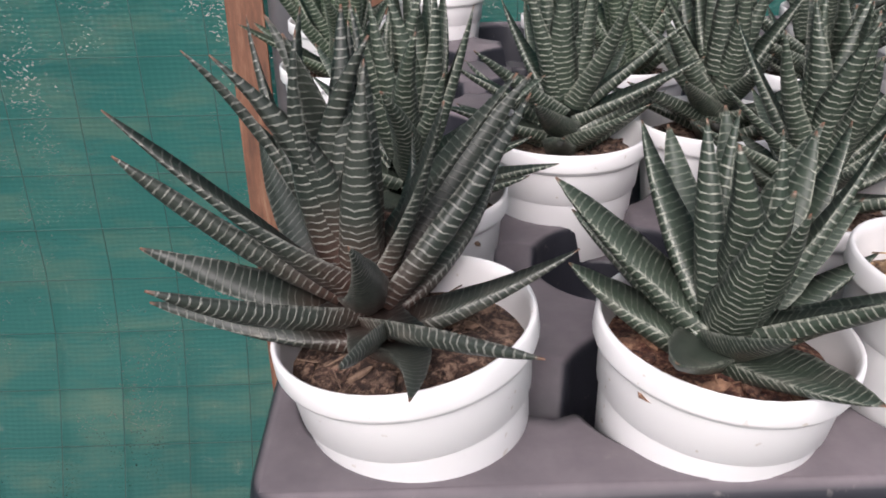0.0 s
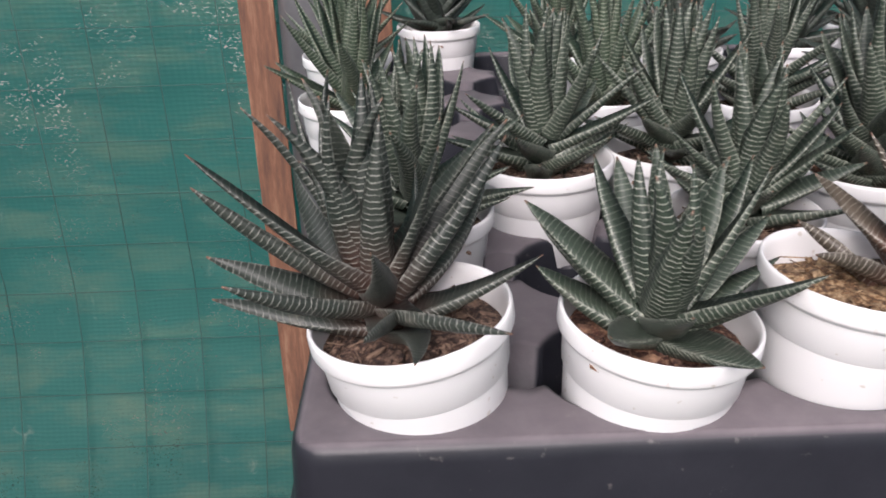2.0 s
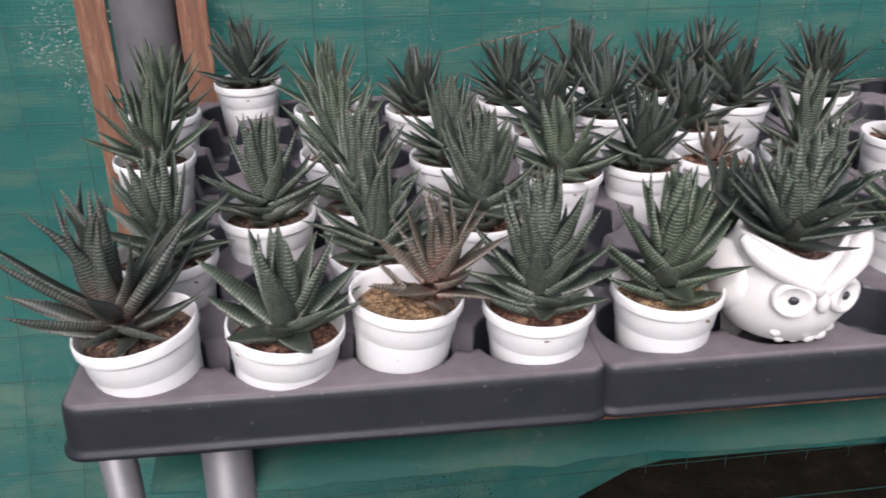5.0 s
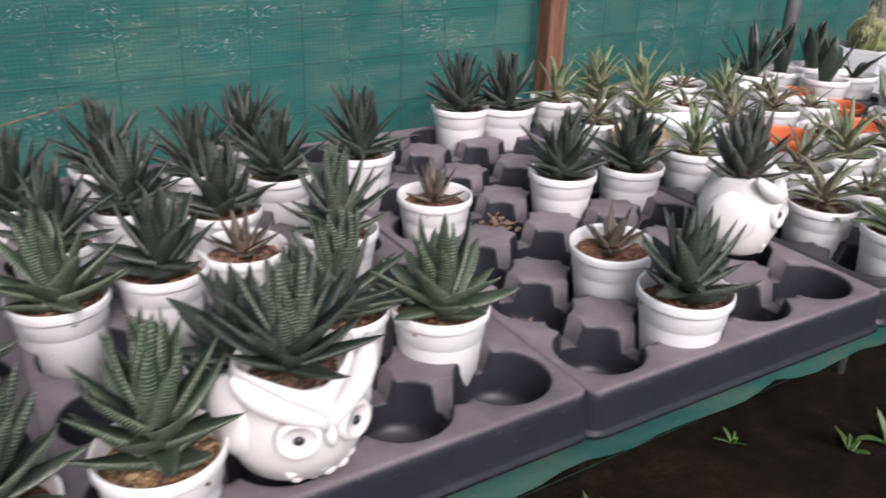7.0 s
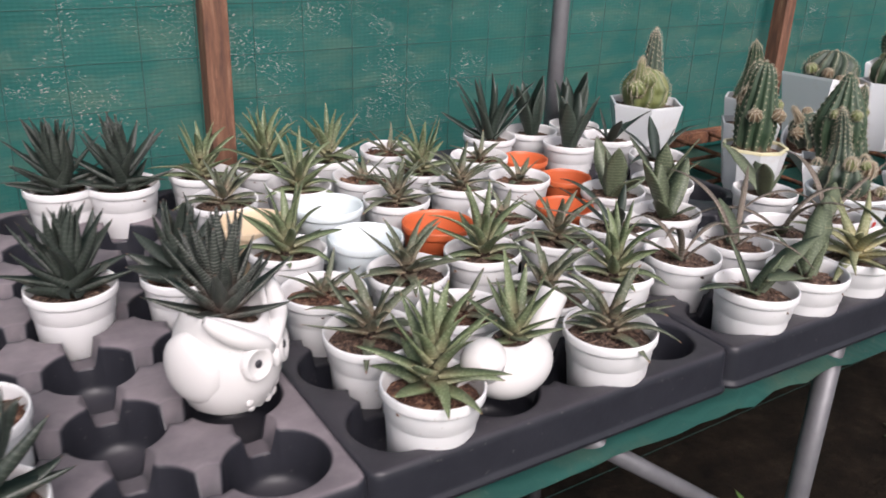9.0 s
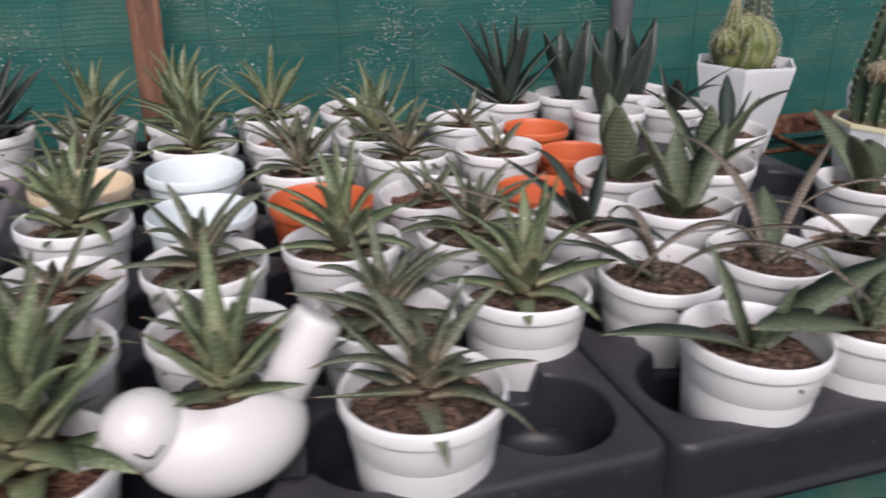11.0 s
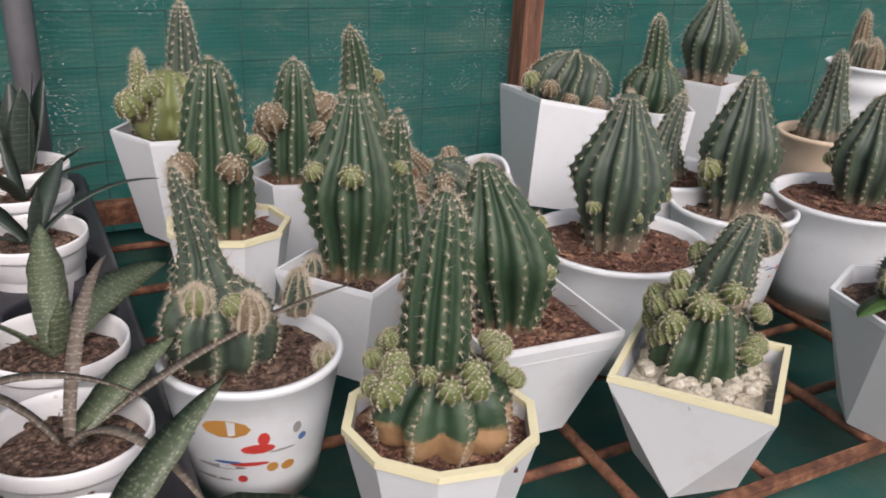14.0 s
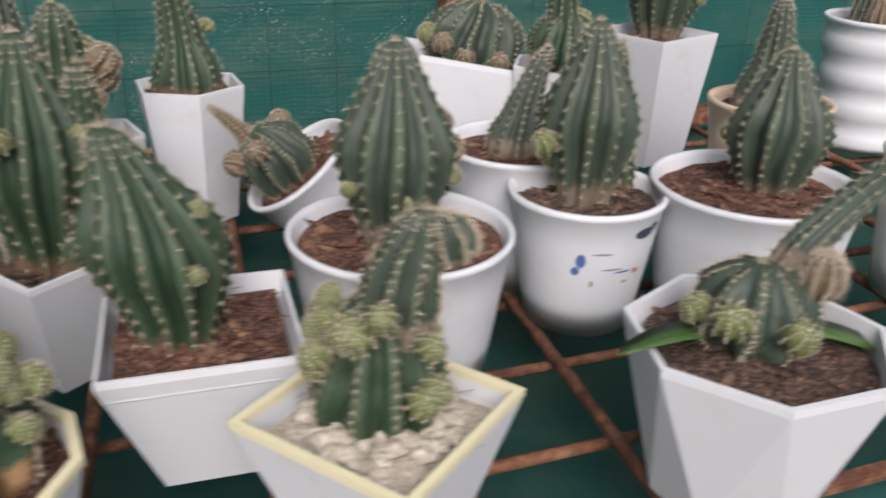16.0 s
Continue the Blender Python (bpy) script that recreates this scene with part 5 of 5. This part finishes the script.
BIGSQ = facet_pot(POT_RACK, 0.112, 0.130, 0.075, 4, 0.006, 0.0, 0.005)
c = potted_cactus("round ribbed cactus in a tilted white square pot against the net", 3.125, 0.69, 0.912, 1.05, BIGSQ, 0.076, SOIL, 0.130, -12, (-4, 10), soil_n=4)
cactus(c, CACTUS_GREY, 0.056, 0.095, 13, (-0.002, 0.010, 0.100), "ball", (0, 0), 32, ((220, 0.35, 1.2, 2), (250, 0.25, 1.1, 2), (290, 0.25, 1.2, 2), (180, 0.4, 1.3, 0)))
c = potted_cactus("tall slim cactus with a swollen foot in a white pot", 3.224, 0.599, 0.918, 0.87, facet_pot(POT_RACK, 0.074, 0.115, 0.052, 6), 0.060, SOIL, 0.115, 30)
cactus(c, CACTUS, 0.046, 0.090, 10, (0, 0, 0.095), "ball", (0, 0), 33, ((0, 0.75, 1.3, 0), (30, 0.8, 1.2, 0)))
cactus(c, CACTUS, 0.020, 0.125, 9, (-0.008, 0.0, 0.135), "column", (-0.08, 0), 34)
c = potted_cactus("leaning pointed grey-green cactus in a wide white bowl pot", 3.085, 0.410, 0.891, 0.85, cylinder_pot(POT_RACK, 0.088, 0.100, 0.068), 0.080, SOIL_RED, 0.100)
cactus(c, CACTUS_GREY, 0.036, 0.120, 10, (-0.006, 0.0, 0.084), "cone", (0.30, 0.06), 35)
c = potted_cactus("stout grey-green cactus in a white square pot by the net", 3.413, 0.697, 0.931, 0.87, facet_pot(POT_RACK, 0.098, 0.125, 0.070, 4, 0.006), 0.066, SOIL_RED, 0.125, 20, soil_n=4)
cactus(c, CACTUS_GREY, 0.050, 0.165, 11, (0.010, 0.0, 0.105), "pear", (0, 0), 36, ((300, 0.4, 1.2, 0), (320, 0.3, 1.0, 0)))
c = cup("pointed green cactus in a printed cream cup pot", 3.397, 0.432, 0.906, 0.89, PAPER_TAN, 0.074, 0.115, [(268, .078, .014, .009, INK_NAVY), (278, .070, .006, .006, INK_NAVY), (240, .050, .006, .004, INK_RED), (252, .046, .010, .0014, INK_GREY)])
cactus(c, CACTUS_GREY, 0.040, 0.140, 11, (-0.008, 0.0, 0.098), "cone", (0, 0), 37)
c = potted_cactus("spreading brown-tipped cactus cluster in a white ribbed pot", 3.777, 0.655, 0.944, 0.95, cylinder_pot(POT_RACK, 0.088, 0.145, 0.070, 0.004, 48, 0.004), 0.080, SOIL, 0.145)
for k in range(7):
    cactus(c, (PUP_BROWN, CACTUS_GREY)[k % 2], 0.016, 0.055 + 0.05 * (k == 2), 9, (0.038 * math.cos(k * 0.9), 0.038 * math.sin(k * 0.9), 0.130), "column", (0, 0), 38 + k)
c = potted_cactus("ribbed grey cactus in a plain white pot", 3.462, 0.238, 0.899, 0.84, cylinder_pot(POT_RACK, 0.080, 0.112, 0.062), 0.072, SOIL, 0.112)
cactus(c, CACTUS_GREY, 0.044, 0.130, 10, (0, 0, 0.092), "pear", (0, 0), 46)

# ------------------------------------------------------------------ planters shaped as animals
def owl_planter(x, y, z, rz, size, plant_seed, stretch=1.0):
    th = thing("owl_planter", "white ceramic owl planter with round eyes holding a dark haworthia", "planter", "animal planters")
    bm = bmesh.new()
    prof = [(0, 0.003), (0.036, 0.0), (0.044, 0.006), (0.054, 0.030), (0.055, 0.050), (0.050, 0.072), (0.043, 0.086), (0.041, 0.094), (0.039, 0.095), (0.036, 0.088), (0.034, 0.070), (0, 0.068)]
    n = 40
    lathe(bm, prof, n)
    for v in bm.verts:
        if v.co.z > 0.07 and v.co.xy.length > 0.03:
            a = math.degrees(math.atan2(v.co.y, v.co.x))
            f = (v.co.z - 0.07) / 0.025
            v.co.z -= 0.009 * f * math.exp(-((a + 90) / 34) ** 2)
            for h in (-160, -20):
                d = (a - h + 180) % 360 - 180
                v.co.z += 0.007 * f * math.exp(-(d / 34) ** 2)
                v.co.x *= 1 + 0.14 * f * math.exp(-(d / 34) ** 2)
    for side in (-1, 1):
        blob(bm, (side * 0.045, 0.006, 0.050), 0.016, 0.034, 0.034, side, 0.0, 14, 10)
        brow = [(0.0540, -0.0190, 0.1040, 0.0040), (0.0490, -0.0250, 0.0975, 0.0075), (0.0415, -0.0335, 0.0900, 0.0095), (0.0315, -0.0420, 0.0825, 0.0095), (0.0205, -0.0480, 0.0760, 0.0085), (0.0100, -0.0520, 0.0700, 0.0075), (0.0, -0.0550, 0.0620, 0.0055)]
        steps = [Vector((side * q[0], q[1], q[2])) for q in brow]
        strand(bm, steps, [q[3] for q in brow], 12)
    blob(bm, (0, -0.036, 0.062), 0.034, 0.016, 0.020, 0, 0.0, 18, 12)
    for i in range(4):
        for k in range(5 - i % 2):
            blob(bm, ((k - 2 + 0.5 * (i % 2)) * 0.011, -0.049 + 0.0022 * abs(k - 2) + 0.0022 * i, 0.032 - i * 0.0080), 0.0066, 0.0036, 0.0058, 0, 0, 8, 6)
    part("body", bm, CERAMIC, th)
    for side in (-1, 1):
        bm = bmesh.new()
        lathe(bm, [(0, 0.004), (0.011, 0.0045), (0.0125, 0.0065), (0.0155, 0.0065), (0.017, 0.003), (0.017, -0.006)], 28)
        o = part("eye", bm, CERAMIC, th)
        o.matrix_basis = pose(side * 0.0205, -0.0490, 0.056, 86, 0, side * 22)
        bm = bmesh.new()
        blob(bm, (0, 0, 0.0045), 0.0042, 0.0042, 0.0022, 0, 0, 12, 8)
        part("pupil", bm, BLACK, o, "black painted pupil")
    bm = bmesh.new()
    blob(bm, (0, -0.0575, 0.054), 0.0048, 0.006, 0.010, 0, 0, 10, 8)
    part("beak", bm, CERAMIC, th)
    rnd = random.Random(plant_seed)
    for i in range(34):
        s = i / 33
        me = leaf_mesh("leaf", ZEBRA_DARK if plant_seed == 2 else (ZEBRA if s > 0.55 else DARK_STAR), rnd.uniform(0.050, 0.075) * (1.1 - 0.2 * s), 0.0115 * (1 - 0.2 * s), 0.009, 14 + 70 * s + rnd.uniform(-8, 8), rnd.uniform(0, 18), 0.006, 0.0, False, 0.25, rnd.uniform(-20, 20), rnd.uniform(-0.1, 0.1))
        o = part("leaf", me, None, th)
        o.matrix_basis = pose(0, 0.0, 0.086 + 0.040 * s, 0, 0, i * 137.5)
    part("soil", soil_mesh("soil", SOIL, 0.034, 0.074, 0.004, 14, 3), None, th)
    th.matrix_basis = pose(x, y, z, 0, 0, rz) @ Matrix.Diagonal((size, size, size * stretch, 1))
    return th


owl_planter(0.762, 0.060, H + 0.001, 4, 1.15, 1, 0.88)
owl_planter(1.458, 0.186, H - 0.002, 36, 1.0, 2, 1.12)


def bird_planter(x, y, z, rz):
    th = thing("bird_planter", "white ceramic bird planter with a raised tail holding a small aloe", "planter", "animal planters")
    bm = bmesh.new()
    blob(bm, (0, 0, 0.040), 0.062, 0.046, 0.040, 0, 0, 40, 30)
    bmesh.ops.delete(bm, geom=[v for v in bm.verts if v.co.z > 0.0765 and abs(v.co.x) < 0.030], context="VERTS")
    part("body", bm, CERAMIC, th)
    bm = bmesh.new()
    blob(bm, (-0.054, 0, 0.062), 0.030, 0.028, 0.027, 0, 0, 20, 14)
    tube(bm, (-0.078, 0, 0.056), (-0.100, 0, 0.047), 0.010, 10, 0.0015)
    part("head", bm, CERAMIC, th)
    bm = bmesh.new()
    lathe(bm, [(0, 0), (0.017, 0.0), (0.0185, 0.03), (0.0195, 0.066), (0.0185, 0.070), (0.015, 0.0715), (0, 0.0715)], 24)
    bmesh.ops.transform(bm, matrix=pose(0.040, 0, 0.050, 0, 32, 0), verts=bm.verts[:])
    part("tail", bm, CERAMIC, th)
    for side in (-1, 1):
        bm = bmesh.new()
        for k in range(6):
            a, b = k / 6, (k + 1) / 6
            f = lambda s: Vector((-0.066 + 0.018 * s, side * (0.0285 - 0.003 * abs(s - 0.5)), 0.064 - 0.006 * math.sin(math.pi * s)))
            tube(bm, f(a), f(b), 0.0008, 5)
        part("eye", bm, BLACK, th, "painted closed eye")
    part("soil", soil_mesh("soil", SOIL, 0.024, 0.066, 0.003, 10, 5), None, th)
    rnd = random.Random(8)
    for i in range(17):
        s = i / 16
        o = part("leaf", leaf_mesh("leaf", ALOE, rnd.uniform(0.055, 0.085), 0.0100, 0.006, 8 + 62 * s, rnd.uniform(-14, 10), 0.005), None, th)
        o.matrix_basis = pose(0.004, 0, 0.070 + 0.03 * s, 0, 0, i * 137.5 + 40)
    th.matrix_basis = pose(x, y, z, 0, 0, rz) @ Matrix.Diagonal((0.84, 0.84, 0.90, 1))


bird_planter(1.722, 0.060, H - 0.008, 14)

# ------------------------------------------------------------------ litter and things under the bench
def debris(x, y, z, seed, label, tall=0.03):
    rnd = random.Random(seed)
    bm = bmesh.new()
    for k in range(9):
        a = rnd.uniform(0, 6.28)
        p = Vector((rnd.uniform(-0.018, 0.018), rnd.uniform(-0.018, 0.018), 0.002))
        tube(bm, p, p + Vector((0.02 * math.cos(a), 0.02 * math.sin(a), rnd.uniform(0.0, tall))), 0.0022, 5, 0.001)
    for k in range(26):
        s = rnd.uniform(0.002, 0.006)
        blob(bm, (rnd.uniform(-0.026, 0.026), rnd.uniform(-0.026, 0.026), s * 0.4), s * 1.5, s, s * 0.6, k, 0.5, 6, 4)
    o = mesh_thing("plant_debris", bm, CHIP, label, "debris", "plant litter", smooth=False)
    o.matrix_basis = pose(x, y, z)


debris(*cell(2, 0, 1), BASE, 1, "dead stump and soil crumbs in an empty tray well", 0.055)
debris(*cell(2, 0, 0), BASE, 2, "soil crumbs and dry bits in an empty tray well", 0.02)
debris(*cell(2, 1, 4), BASE, 3, "soil crumbs in an empty tray well", 0.01)
debris(X0[2] + 0.19, 0.43, H - 0.026, 4, "dry bark bits between the tray wells", 0.015)

rnd = random.Random(77)
bm = bmesh.new()
tube(bm, (0, 0, 0), (0.19, 0.02, 0.075), 0.0014, 5, 0.0008)
tube(bm, (0.19, 0.02, 0.075), (0.30, 0.02, 0.10), 0.0008, 5, 0.0004)
o = mesh_thing("dry_stick", bm, CHIP, "thin dry brown flower stalk leaning among the pots", "stick")
o.matrix_basis = pose(0.74, 0.86, 0.93, 0, 28, 190)


def weed(x, y, seed, scale=1.0):
    rnd = random.Random(seed)
    th = thing("weed", "small green weed growing in the dark earth", "weed", "weeds")
    for i in range(rnd.randint(4, 7)):
        o = part("leaf", leaf_mesh("leaf", WEED, rnd.uniform(0.04, 0.10) * scale, 0.011 * scale, 0.001, rnd.uniform(20, 70), rnd.uniform(-60, -10), 0.003, 0.0, False, 0.2, rnd.uniform(-30, 30), 0.1, 7, 1.0, 0.5), None, th)
        o.matrix_basis = pose(0, 0, 0, 0, 0, i * 75 + rnd.uniform(-20, 20))
    th.matrix_basis = pose(x, y, GROUND)


for k in range(46):
    weed(rnd.uniform(0.6, 5.0), rnd.uniform(-0.35, 0.75), 500 + k, rnd.uniform(0.6, 1.5))

th = thing("potted_seedling", "small green seedling in a black pot on the ground", "potted plant")
bm = bmesh.new()
lathe(bm, [(0, 0), (0.05, 0), (0.062, 0.09), (0.066, 0.092), (0.066, 0.098), (0.058, 0.098), (0.05, 0.06), (0, 0.06)], 28)
part("pot", bm, TRAY, th)
bm = bmesh.new()
lathe(bm, [(0.0565, 0.045), (0.061, 0.075)], 28)
part("band", bm, POT, th, "white paper band")
part("soil", soil_mesh("soil", SOIL, 0.056, 0.075, 0.004, 12, 9), None, th)
for i in range(5):
    o = part("leaf", leaf_mesh("leaf", WEED, 0.13, 0.016, 0.001, 60 - i * 6, -40, 0.003, 0.0, False, 0.2, 10, 0.05, 8, 1.0, 0.5), None, th)
    o.matrix_basis = pose(0, 0, 0.08, 0, 0, i * 77)
th.matrix_basis = pose(2.75, 0.37, GROUND)
